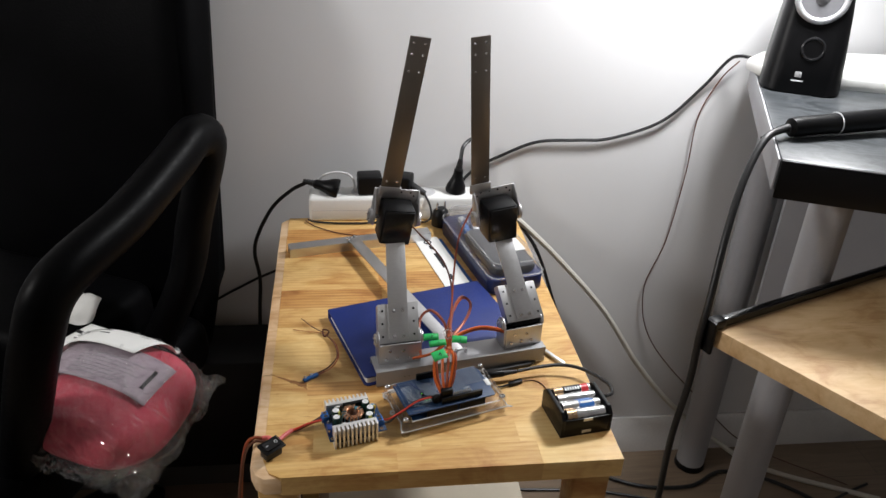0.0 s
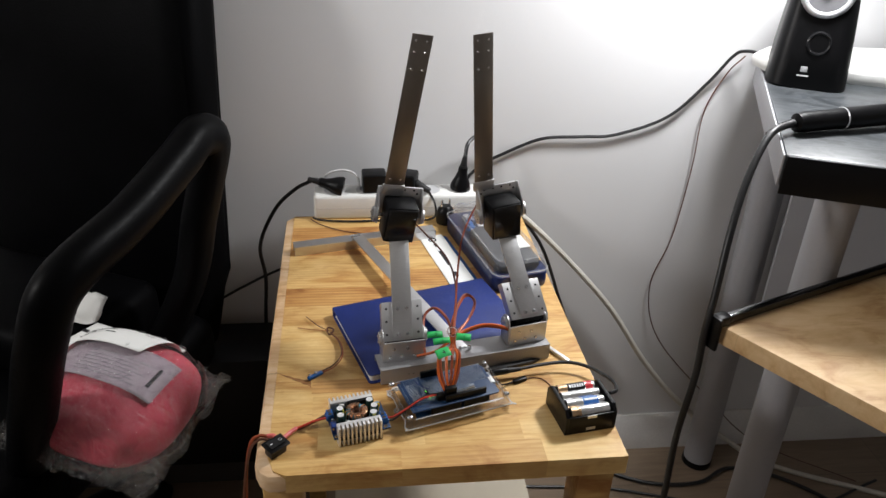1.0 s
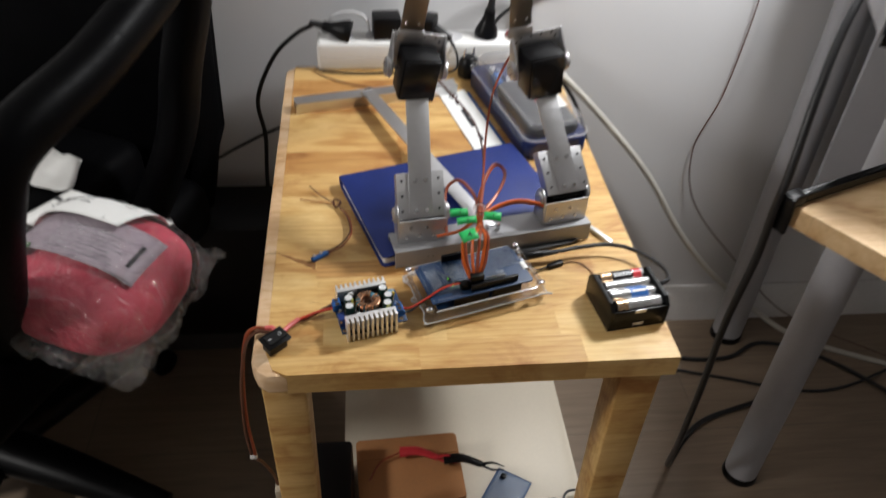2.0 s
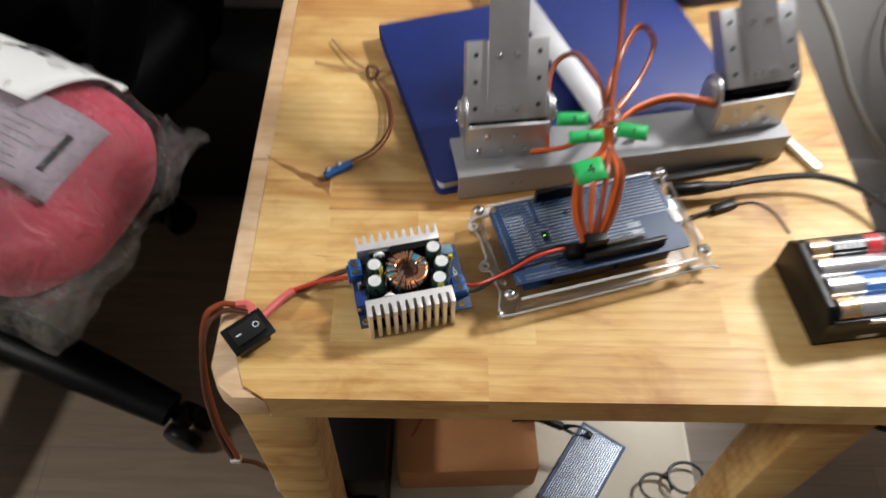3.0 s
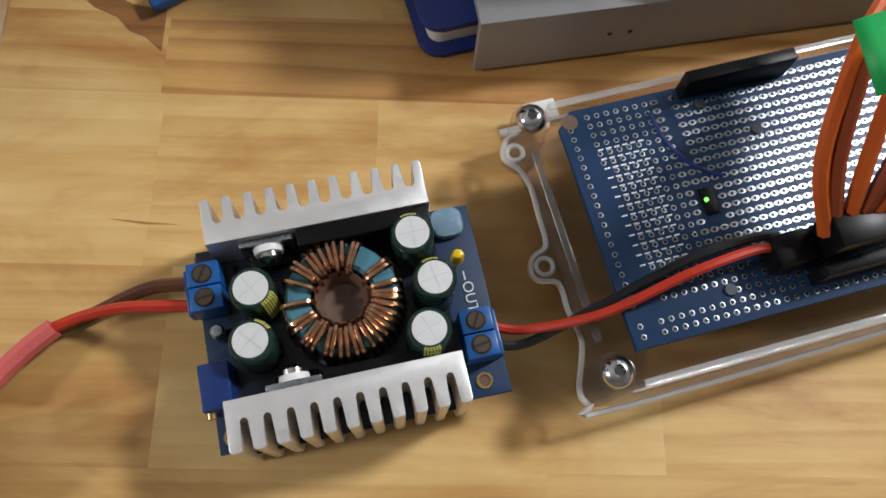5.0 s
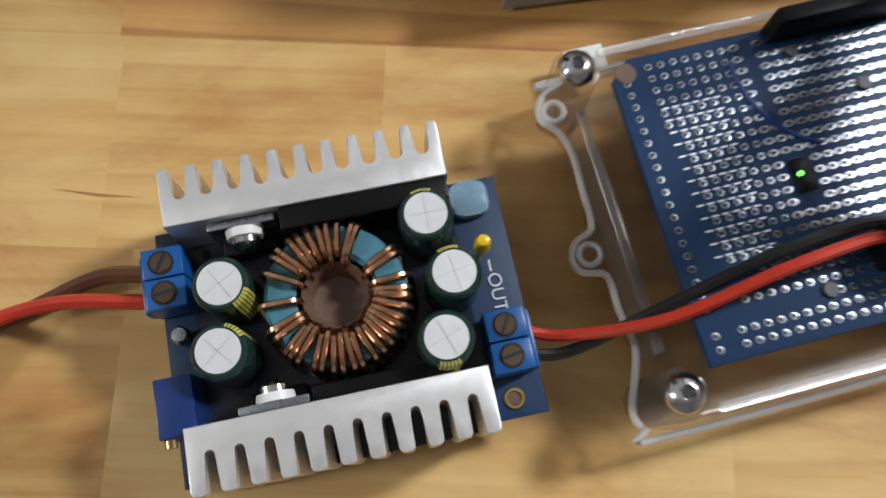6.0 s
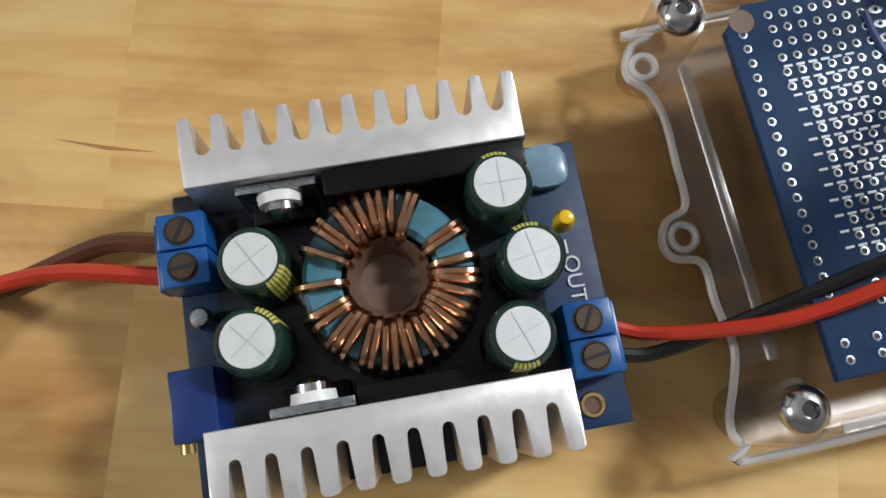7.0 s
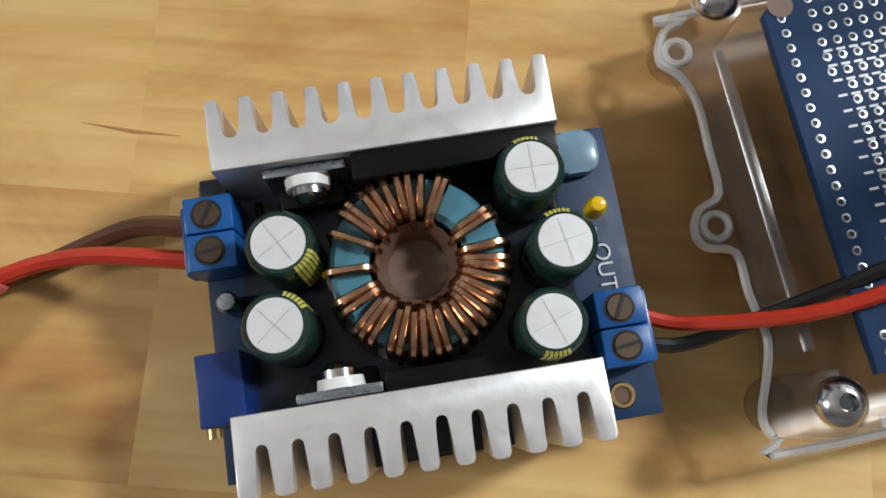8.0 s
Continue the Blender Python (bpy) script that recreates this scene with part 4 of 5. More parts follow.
# ---- battery holder ----
def battery_holder():
    t = thing("battery_holder", pose(0.193, 0.778, TOP, 0, 0, 9.0), "black plastic holder with silver cells at the table edge", "battery holder")
    W, D, Hh = 0.067, 0.062, 0.034
    part("base", box(B(), 0, W, 0, D, 0.0, 0.003, 0.0008), BLACK, t)
    for y0 in (0, D - 0.0025):
        part("side_wall", box(B(), 0.0045, W - 0.0045, y0, y0 + 0.0025, 0.0028, Hh - 0.008, 0.0006), BLACK, t)
    for x0 in (0, W - 0.005):
        part("end_wall", prism(B(), [(0, 0.0028), (D, 0.0028), (D, Hh - 0.008), (D - 0.008, Hh), (0.008, Hh), (0, Hh - 0.008)], x0, x0 + 0.005, Matrix(((0, 0, 1, 0), (1, 0, 0, 0), (0, 1, 0, 0), (0, 0, 0, 1))), 0.0006), BLACK, t)
    for i, x in enumerate((0.0010, 0.0)):
        part("notch", box(B(), 0.028, 0.040, -0.0004, 0.0003, 0.004 + i * 0.018, 0.008 + i * 0.018), SILVER, t)
    for i, y in enumerate((0.0095, 0.0238, 0.0381, 0.0524)):
        z = Hh - 0.008
        bm = cyl(B(), (0.0085, y, z), (1, 0, 0), 0.0071, 0.050, None, 22, 0.0006)
        cyl(bm, (0.0585, y, z), (1, 0, 0), 0.0026, 0.0014, None, 12)
        cell = part("cell", bm, BATT_SILVER, t, "silver round battery cell")
        part("end_band", cyl(B(), (0.0088, y, z), (1, 0, 0), 0.00715, 0.012, None, 22), (BATT_GOLD, BATT_SILVER, BATT_SILVER, BATT_GOLD)[i], cell)
        if i == 3:
            part("wrap", cyl(B(), (0.021, y, z), (1, 0, 0), 0.00715, 0.024, None, 22), BLACK_GLOSS, cell, "black cell wrapper")
            part("wrap_end", cyl(B(), (0.0455, y, z), (1, 0, 0), 0.00715, 0.0095, None, 22), BATT_RED, cell, "red cell wrapper end")
            for k in range(6):
                m = Matrix.Translation((0.0235 + k * 0.0034, y, z)) @ pose(0, 0, 0, 22, 0, 0)
                part("print_bar", box(B(), 0, 0.0022, -0.0022, 0.0022, 0.00705, 0.0073, 0, m), SILK, cell)
        if i == 1:
            part("wrap", cyl(B(), (0.030, y, z), (1, 0, 0), 0.00715, 0.020, None, 22), BATT_BLUE, cell, "blue cell wrapper")
            part("print_bar", box(B(), 0.032, 0.048, -0.0015, 0.0015, 0.00705, 0.0073, 0, Matrix.Translation((0, y, z)) @ pose(0, 0, 0, 15, 0, 0)), SILK, cell)
    for i in range(4):
        bm = cyl(B(), (0.0085, 0.0095 + i * 0.0143, 0.0105), (1, 0, 0), 0.0071, 0.050, None, 18, 0.0006)
        part("cell", bm, BATT_SILVER, t, "silver round battery cell")
    return t


battery_holder()


def cable(name, pts, r, material, label, category="cable", seg=8, per=8):
    o = Vector(pts[0])
    bm = tube(B(), [Vector(p) - o for p in pts], r, seg, per)
    return single(name, bm, material, label, category, Matrix.Translation(o))


# ---- cable from holder to the board's jack ----
def barrel_lead():
    t = thing("power_lead", pose(0.145, 0.872, TOP), "black power lead with barrel plug into the controller board", "cable")
    part("sleeve", cyl(B(), (-0.026, 0.0165, 0.013), (1, 0.18, -0.02), 0.0052, 0.024, 0.0048, 16, 0.001), BLACK, t)
    part("strain_relief", cyl(B(), (-0.003, 0.0206, 0.0125), (1, 0.18, -0.03), 0.0042, 0.020, 0.0026, 14), BLACK_SOFT, t)
    pts = [(0.018, 0.0245, 0.012), (0.045, 0.0300, 0.013), (0.080, 0.0320, 0.014), (0.108, 0.0200, 0.014), (0.130, -0.010, 0.015), (0.128, -0.036, 0.020), (0.113, -0.052, 0.028)]
    part("cord", tube(B(), pts, 0.0024, 8, 8), CABLE_BLACK, t)


barrel_lead()


def loose_connector():
    t = thing("loose_connector", pose(0.158, 0.884, TOP), "small black connector on a thin loose lead", "connector")
    part("shell", box(B(), -0.010, 0.010, -0.003, 0.003, 0.0, 0.0055, 0.001, pose(0, 0, 0, 0, 0, 22)), BLACK, t)
    part("tail", tube(B(), [(-0.010, -0.004, 0.003), (-0.020, -0.008, 0.003), (-0.026, -0.012, 0.006)], 0.0012, 6, 6), CABLE_BLACK, t)
    part("cord", tube(B(), [(0.010, 0.004, 0.002), (0.024, 0.006, 0.001), (0.035, -0.002, 0.001), (0.042, -0.02, 0.001)], 0.0007, 6, 6), BROWN, t)


loose_connector()

bm = B()
box(bm, -0.0028, 0.0028, -0.022, 0.022, 0.0, 0.0056, 0.001)
single("metal_standoff", bm, ALU, "short bare metal bar lying on the table", "metal bar", pose(0.222, 0.938, TOP, 0, 0, 32))
# rubber strip under the rail; its black outline takes in the rail's shadow
bm = prism(B(), [(-0.050, -0.002), (-0.02, -0.004), (0.036, -0.003), (0.046, 0.001), (0.02, 0.004), (-0.045, 0.003)], 0.0, 0.0045, None, 0.001)
single("black_strip", bm, BLACK_SOFT, "black rubber strip and the rail's shade, drawn as one black piece", "strip", pose(0.150, 0.916, TOP, 0, 0, 13))


# ---- rocker switch with its leads ----
def rocker_switch():
    t = thing("rocker_switch", pose(-0.1510, 0.7715, TOP + 0.0014, 7, 0, 41) @ Matrix.Scale(1.25, 4), "black inline rocker switch with red and brown leads", "switch")
    bm = B()
    box(bm, -0.0085, 0.0085, -0.0052, 0.0052, 0.0, 0.0105, 0.0006)
    part("body", bm, BLACK, t)
    part("flange", box(B(), -0.0108, 0.0108, -0.0078, 0.0078, 0.0105, 0.0125, 0.0006), BLACK, t)
    bm = prism(B(), [(-0.0078, 0.0126), (0.0078, 0.0126), (0.0078, 0.0152), (0.0006, 0.0136), (-0.0078, 0.0142)], -0.0048, 0.0048, Matrix(((1, 0, 0, 0), (0, 0, -1, 0), (0, 1, 0, 0), (0, 0, 0, 1))), 0.0003)
    rock = part("rocker", bm, BLACK_GLOSS, t)
    part("on_mark", box(B(), -0.0062, -0.0034, -0.0003, 0.0003, 0.01415, 0.0143), SILK, rock)
    bm = B()
    ring(bm, (0.0046, 0.0, 0.0147), 0.0014, 0.0002, 18, 6)
    part("off_mark", bm, SILK, rock)
    inv = t.matrix_basis.inverted()

    def W(*pts):
        return [inv @ Vector(p) for p in pts]

    z = TOP
    part("shrink_tube", tube(B(), W((-0.1450, 0.7865, z + 0.007), (-0.136, 0.799, z + 0.006), (-0.129, 0.8060, z + 0.006)), 0.0021, 8, 4), PINK_TUBE, t, "pink shrink tube")
    part("shrink_tube", tube(B(), W((-0.1505, 0.786, z + 0.007), (-0.155, 0.7945, z + 0.006), (-0.163, 0.7945, z + 0.006)), 0.0021, 8, 4), PINK_TUBE, t, "pink shrink tube")
    part("red_lead", tube(B(), W((-0.129, 0.8060, z + 0.006), (-0.122, 0.8092, z + 0.006), (-0.110, 0.8105, z + 0.011), (-0.0930, 0.8100, z + 0.0165)), 0.0012, 8, 8), RED, t)
    part("brown_lead", tube(B(), W((-0.1445, 0.7905, z + 0.003), (-0.136, 0.8015, z + 0.004), (-0.122, 0.8100, z + 0.003), (-0.108, 0.8165, z + 0.006), (-0.0940, 0.8155, z + 0.0165)), 0.0014, 8, 8), BROWN, t)
    part("red_lead", tube(B(), W((-0.163, 0.7945, z + 0.006), (-0.172, 0.793, z + 0.008), (-0.181, 0.785, z + 0.004), (-0.1868, 0.769, z - 0.030), (-0.189, 0.757, z - 0.090), (-0.186, 0.752, z - 0.150)), 0.0016, 8, 8), RUST, t)
    part("brown_lead", tube(B(), W((-0.1505, 0.789, z + 0.003), (-0.160, 0.7915, z + 0.003), (-0.172, 0.7895, z + 0.005), (-0.1825, 0.779, z - 0.004), (-0.1895, 0.762, z - 0.050), (-0.192, 0.754, z - 0.110), (-0.190, 0.752, z - 0.150)), 0.0015, 8, 8), BROWN, t)
    part("crimp_tie", box(B(), -0.004, 0.004, -0.003, 0.003, -0.003, 0.003, 0.001, inv @ Matrix.Translation((-0.188, 0.752, z - 0.152))), WHITE, t, "white cable tie")
    part("tail_lead", tube(B(), W((-0.188, 0.752, z - 0.155), (-0.18, 0.758, z - 0.175), (-0.172, 0.762, z - 0.205), (-0.17, 0.766, z - 0.23)), 0.0016, 6, 6), BROWN, t)
    part("tail_plug", box(B(), -0.004, 0.004, -0.006, 0.006, -0.016, 0.004, 0.001, inv @ Matrix.Translation((-0.17, 0.766, z - 0.24))), CREAM, t, "cream plastic plug")


rocker_switch()


# ---- leads from converter to board, servo leads with their tags ----
z = TOP
cable("supply_lead", [(-0.0235, 0.8078, z + 0.0165), (-0.014, 0.8068, z + 0.0165), (0.003, 0.8090, z + 0.0265), (0.021, 0.8170, z + 0.0335), (0.036, 0.8230, z + 0.0335), (0.043, 0.8245, z + 0.0320)], 0.0012, RED, "red supply lead from converter to controller board")
cable("ground_lead", [(-0.0225, 0.8030, z + 0.0165), (-0.013, 0.8040, z + 0.0150), (0.003, 0.8115, z + 0.0245), (0.021, 0.8205, z + 0.0320), (0.036, 0.8260, z + 0.0330), (0.043, 0.8270, z + 0.0320)], 0.0012, CABLE_BLACK, "black ground lead from converter to controller board")


def servo_leads():
    t = thing("servo_leads", pose(0.060, 0.860, TOP), "orange and brown servo leads tagged with green tape", "cable")
    o = Vector((0.060, 0.860, 0))

    def W(*pts):
        return [Vector(p) - o - Vector((0, 0, TOP)) for p in pts]

    px, py, pz = 0.0560, 0.8275, z + 0.0415
    tie = (0.066, 0.892, z + 0.073)
    k = 0
    for dx, bow, m in ((-0.0055, -0.013, ORANGE), (-0.0035, -0.011, RUST), (-0.0008, -0.004, ORANGE), (0.0014, 0.003, RUST), (0.0034, 0.009, ORANGE), (0.0052, 0.012, RUST)):
        part("lead", tube(B(), W((px + dx, py + dx * 0.3, pz - 0.003), (px + dx * 1.4 + bow * 0.35, py + 0.010, pz + 0.012), (px + bow + 0.003, py + 0.028, pz + 0.028), (tie[0] + dx * 0.5, tie[1] - 0.012, tie[2] - 0.010), (tie[0] + dx * 0.4, tie[1], tie[2])), 0.0018, 7, 6), m, t)
    # the loop above the tie
    for d, m in ((0.0, ORANGE), (0.0028, RUST)):
        part("lead", tube(B(), W((tie[0] + d, tie[1], tie[2]), (0.070 + d, 0.925, z + 0.070), (0.080, 0.952, z + 0.076 + d), (0.093, 0.978, z + 0.076 + d), (0.104, 0.986, z + 0.070), (0.107, 0.974, z + 0.064 + d), (0.094, 0.945, z + 0.060), (0.072 - d, 0.915, z + 0.054), (0.048, 0.902, z + 0.042), (0.022, 0.902, z + 0.034)), 0.0018, 7, 8), m, t)
    part("lead", tube(B(), W((tie[0], tie[1] + 0.002, tie[2]), (0.064, 0.930, z + 0.072), (0.050, 0.954, z + 0.074), (0.036, 0.950, z + 0.066), (0.032, 0.925, z + 0.052), (0.033, 0.905, z + 0.036)), 0.0019, 7, 8), RUST, t)
    for d, m in ((0.0, RUST), (0.003, ORANGE)):
        part("lead", tube(B(), W((tie[0] + d, tie[1] + 0.001, tie[2] - 0.004), (0.088, 0.915, z + 0.062 + d), (0.112, 0.928, z + 0.060 + d), (0.135, 0.930, z + 0.056 + d), (0.154, 0.938, z + 0.044)), 0.0018, 7, 8), m, t)
    # two that climb to the knee servos
    part("lead", tube(B(), W((tie[0], tie[1] + 0.003, tie[2]), (0.076, 0.945, z + 0.088), (0.083, 0.990, z + 0.105), (0.093, 1.030, z + 0.140), (0.110, 1.058, z + 0.165), (0.122, 1.062, z + 0.185)), 0.0013, 6, 8), RUST, t)
    part("lead", tube(B(), W((tie[0] - 0.002, tie[1] + 0.003, tie[2]), (0.077, 0.950, z + 0.082), (0.080, 0.995, z + 0.095), (0.070, 1.030, z + 0.112), (0.040, 1.055, z + 0.138), (0.020, 1.055, z + 0.160)), 0.0013, 6, 8), BROWN, t)
    bm = B()
    ring(bm, (0, 0, 0), 0.0062, 0.0013, 18, 6, Matrix.Translation(Vector(tie) - o - Vector((0, 0, TOP - 0.006))) @ pose(0, 0, 0, 35, 0, 0))
    part("cable_tie", bm, clear("tie_clear", (0.9, 0.9, 0.9), 0.2), t, "clear cable tie")

    def flag(c, u, v, w, h, text, up=1):
        u, v = Vector(u).normalized(), Vector(v)
        v = (v - u * v.dot(u)).normalized()
        m = Matrix((u, v, u.cross(v))).transposed().to_4x4()
        m.translation = Vector(c) - o - Vector((0, 0, TOP))
        bm = B()
        vs = []
        n = 7
        for i in range(n):
            for j in (0, 1):
                q = i / (n - 1)
                vs.append(bm.verts.new(m @ Vector(((q - 0.5) * w, (j - 0.5) * h, 0.0012 * math.sin(q * 3.0)))))
        for i in range(n - 1):
            bm.faces.new((vs[2 * i], vs[2 * i + 2], vs[2 * i + 3], vs[2 * i + 1]))
        ob = part("tape_flag", bm, GREEN_TAPE, t, "green tape flag with a hand-written number")
        md = ob.modifiers.new("thickness", "SOLIDIFY")
        md.thickness, md.offset = 0.0002, -1
        if text:
            letters(text, h * 0.62, INK, ob, m @ pose(0.001, 0.0, 0.0014, 0, 0, 0), "number")

    flag((0.0495, 0.8485, z + 0.0780), (1, 0.24, 0.18), (0.05, 0.96, 0.2), 0.0180, 0.0150, "4")
    flag((0.0510, 0.8800, z + 0.0735), (1, 0.15, 0.0), (0, 0.8, 0.6), 0.022, 0.0080, "5")
    flag((0.0440, 0.8960, z + 0.0720), (1, 0.05, 0.0), (0.1, 0.8, 0.6), 0.020, 0.0085, "3")
    flag((0.0790, 0.8830, z + 0.0760), (1, -0.15, -0.02), (0.1, 0.8, 0.6), 0.019, 0.0095, "1")


servo_leads()


# ---- loose resistor-like part with twisted wires ----
def loose_part():
    t = thing("loose_component", pose(-0.111, 0.909, TOP), "small blue component with thin brown wires on the table", "component")
    part("body", box(B(), -0.011, 0.011, -0.0028, 0.0028, 0.001, 0.005, 0.0008, pose(0, 0, 0, 0, 0, 36)), TERMINAL, t, "blue plastic body")
    for d in (-0.007, 0.002):
        part("solder_blob", lathe(B(), [(0.0022, 0), (0.002, 0.0014), (0.0004, 0.002)], pose(0, 0, 0, 0, 0, 36) @ Matrix.Translation((d, 0.0016, 0.005)), 14), STEEL, t)
    part("wire", tube(B(), [(0.008, 0.008, 0.003), (0.024, 0.018, 0.006), (0.034, 0.038, 0.008), (0.030, 0.070, 0.006), (0.018, 0.095, 0.004)], 0.0010, 6, 8), BROWN, t)
    part("wire", tube(B(), [(0.010, 0.006, 0.003), (0.026, 0.016, 0.005), (0.0355, 0.038, 0.006), (0.032, 0.070, 0.005), (0.018, 0.096, 0.003)], 0.0009, 6, 8), RUST, t)
    part("knot", tube(B(), [(0.018, 0.095, 0.001), (0.022, 0.100, 0.006), (0.014, 0.104, 0.006), (0.014, 0.096, 0.003)], 0.0014, 6, 6, True), BROWN, t)
    part("wire_end", tube(B(), [(0.016, 0.100, 0.003), (-0.002, 0.115, 0.004), (-0.018, 0.138, 0.003)], 0.0007, 6, 6), BROWN, t)
    part("wire_end", tube(B(), [(0.016, 0.100, 0.003), (-0.006, 0.106, 0.002), (-0.029, 0.112, 0.002)], 0.0007, 6, 6), KRAFT, t)


loose_part()


# ---- white power strip and its plugs ----
def power_strip():
    t = thing("power_strip", pose(0.033, 1.392, TOP), "white plastic power strip at the back of the table", "power strip")
    bm = B()
    box(bm, -0.163, 0.163, -0.026, 0.026, 0.0, 0.047, 0.007, None, 3)
    part("body", bm, WHITE, t)
    part("seam", box(B(), -0.158, 0.158, -0.0263, -0.0259, 0.0215, 0.0225), GREY_EDGE, t)
    for i in range(5):
        x = -0.125 + i * 0.058
        part("socket", cyl(B(), (x, 0, 0.0471), (0, 0, 1), 0.0195, 0.0004, None, 28), GREY_EDGE, t, "round recessed socket")
    part("rocker", box(B(), 0.140, 0.156, -0.009, 0.009, 0.0472, 0.052, 0.001), BATT_RED, t, "red switch")


power_strip()


def plug(m, label, lead):
    t = thing("mains_plug", m, label, "plug", "mains plugs")
    part("body", lathe(B(), [(0.018, 0.0), (0.019, 0.004), (0.0175, 0.012), (0.012, 0.024), (0.009, 0.034), (0.0085, 0.044)], None, 24), BLACK, t)
    bm = B()
    for i in range(5):
        cyl(bm, (0, 0, 0.044 + i * 0.0042), (0, 0, 1), 0.0066 - i * 0.0005, 0.0030, None, 14)
    cyl(bm, (0, 0, 0.044), (0, 0, 1), 0.0042, 0.022, 0.0035, 12)
    part("strain_relief", bm, BLACK_SOFT, t)
    inv = m.inverted()
    part("cord", tube(B(), [inv @ Vector(p) for p in lead], 0.0036, 8, 8), CABLE_BLACK, t)
    return t


zs = TOP + 0.0472
plug(pose(-0.076, 1.385, zs + 0.008, 0, -78, -8), "black mains plug with cord hanging over the table edge", [(-0.135, 1.393, zs + 0.018), (-0.165, 1.405, zs - 0.004), (-0.205, 1.42, 0.676), (-0.238, 1.42, 0.600), (-0.233, 1.42, 0.525), (-0.24, 1.42, 0.42), (-0.245, 1.43, 0.2), (-0.25, 1.43, 0.01)])
plug(pose(0.139, 1.392, zs + 0.0002, 0, 6, 0), "black mains plug with cord along the wall", [(0.146, 1.393, zs + 0.062), (0.152, 1.405, zs + 0.085), (0.175, 1.43, zs + 0.088), (0.200, 1.448, 0.775), (0.215, 1.452, 0.700), (0.26, 1.44, 0.655), (0.315, 1.42, 0.585), (0.36, 1.41, 0.47), (0.40, 1.41, 0.36), (0.45, 1.42, 0.15), (0.5, 1.43, 0.006)])


def adaptor(m, label):
    t = thing("power_adaptor", m, label, "power adaptor", "power adaptors")
    part("body", box(B(), -0.022, 0.022, -0.018, 0.018, 0.0, 0.036, 0.004, None, 3), BLACK, t)
    part("collar", cyl(B(), (0.021, 0.0, 0.016), (1, -0.15, -0.35), 0.0085, 0.03, 0.005, 16, 0.001), BLACK_SOFT, t)
    return t


adaptor(pose(-0.020, 1.392, zs + 0.0002, 0, 0, 4), "black square mains adaptor on the power strip")
adaptor(pose(0.036, 1.390, zs + 0.0002, 0, 0, -20), "black rounded mains adaptor on the power strip")
cable("adaptor_lead", [(0.080, 1.372, zs + 0.004), (0.090, 1.358, zs - 0.016), (0.088, 1.350, TOP + 0.010), (0.060, 1.352, TOP + 0.003), (0.0, 1.354, TOP + 0.003), (-0.06, 1.352, TOP + 0.003), (-0.115, 1.356, TOP + 0.004), (-0.132, 1.363, TOP + 0.006)], 0.0019, CABLE_BLACK, "thin black lead lying along the power strip")
cable("thin_lead", [(-0.115, 1.405, zs), (-0.105, 1.40, zs + 0.028), (-0.075, 1.40, zs + 0.036), (-0.052, 1.398, zs + 0.026), (-0.046, 1.392, zs + 0.001)], 0.0022, GREY_EDGE, "thin grey lead arching over the power strip")
cable("loop_lead", [(-0.136, 1.362, TOP + 0.004), (-0.12, 1.345, TOP + 0.002), (-0.08, 1.318, TOP + 0.002), (-0.03, 1.302, TOP + 0.002)], 0.0010, BROWN, "thin brown lead on the table")


# ---- plastic case with clear lid, and a printed card ----
def tool_case():
    t = thing("tool_case", pose(0.160, 1.100, TOP, 0, 0, 13.4), "navy plastic case with clear lid and parts inside", "case")
    out = rounded(0, 0.094, 0, 0.235, 0.016)
    part("tray", prism(B(), out, 0.0, 0.026, None, 0.003), NAVY, t)
    part("contents", prism(B(), rounded(0.010, 0.084, 0.012, 0.150, 0.012), 0.0262, 0.040, None, 0.005), plain("dark_grey_plastic", (0.022, 0.024, 0.030), 0.4), t, "dark grey tool body")
    part("insert_card", box(B(), 0.052, 0.086, 0.06, 0.15, 0.0402, 0.0412, 0, pose(0, 0, 0, 0, 0, 0)), PAPER, t, "white card with red stripe")
    part("red_stripe", box(B(), 0.0475, 0.0515, 0.06, 0.15, 0.0402, 0.0414), BATT_RED, t)
    rnd = random.Random(7)
    for i in range(9):
        x, y = rnd.uniform(0.016, 0.075), rnd.uniform(0.155, 0.215)
        m = pose(x, y, 0.031, rnd.uniform(-30, 30), rnd.uniform(-30, 30), rnd.uniform(0, 180))
        part("small_part", box(B(), -0.010, 0.010, -0.005, 0.005, -0.003, 0.006, 0.001, m), (NAVY, SILVER, TERMINAL)[i % 3], t)
    bm = B()
    lo, hi = rounded(0.0005, 0.0935, 0.0005, 0.2345, 0.016), rounded(0.008, 0.086, 0.009, 0.226, 0.018)
    a = [bm.verts.new((x, y, 0.0262)) for x, y in lo]
    b = [bm.verts.new((x, y, 0.031)) for x, y in lo]
    c = [bm.verts.new((x, y, 0.050)) for x, y in hi]
    n = len(a)
    for p, q in ((a, b), (b, c)):
        for i in range(n):
            bm.faces.new((p[i], p[(i + 1) % n], q[(i + 1) % n], q[i]))
    bm.faces.new(c)
    lid = part("lid", bm, BLISTER, t, "clear plastic lid")
    # rim and upper edge are tubes added as painted white highlights
    rim = B()
    pts = [(x, y, 0.0305) for x, y in rounded(-0.0005, 0.0945, -0.0005, 0.2355, 0.016)]
    tube(rim, pts, 0.0010, 6, 1, True)
    part("lid_rim", rim, EDGE_SHEEN, lid)
    rim = B()
    tube(rim, [(x, y, 0.0495) for x, y in hi], 0.0008, 6, 1, True)
    part("lid_edge", rim, EDGE_SHEEN, lid)
    return t


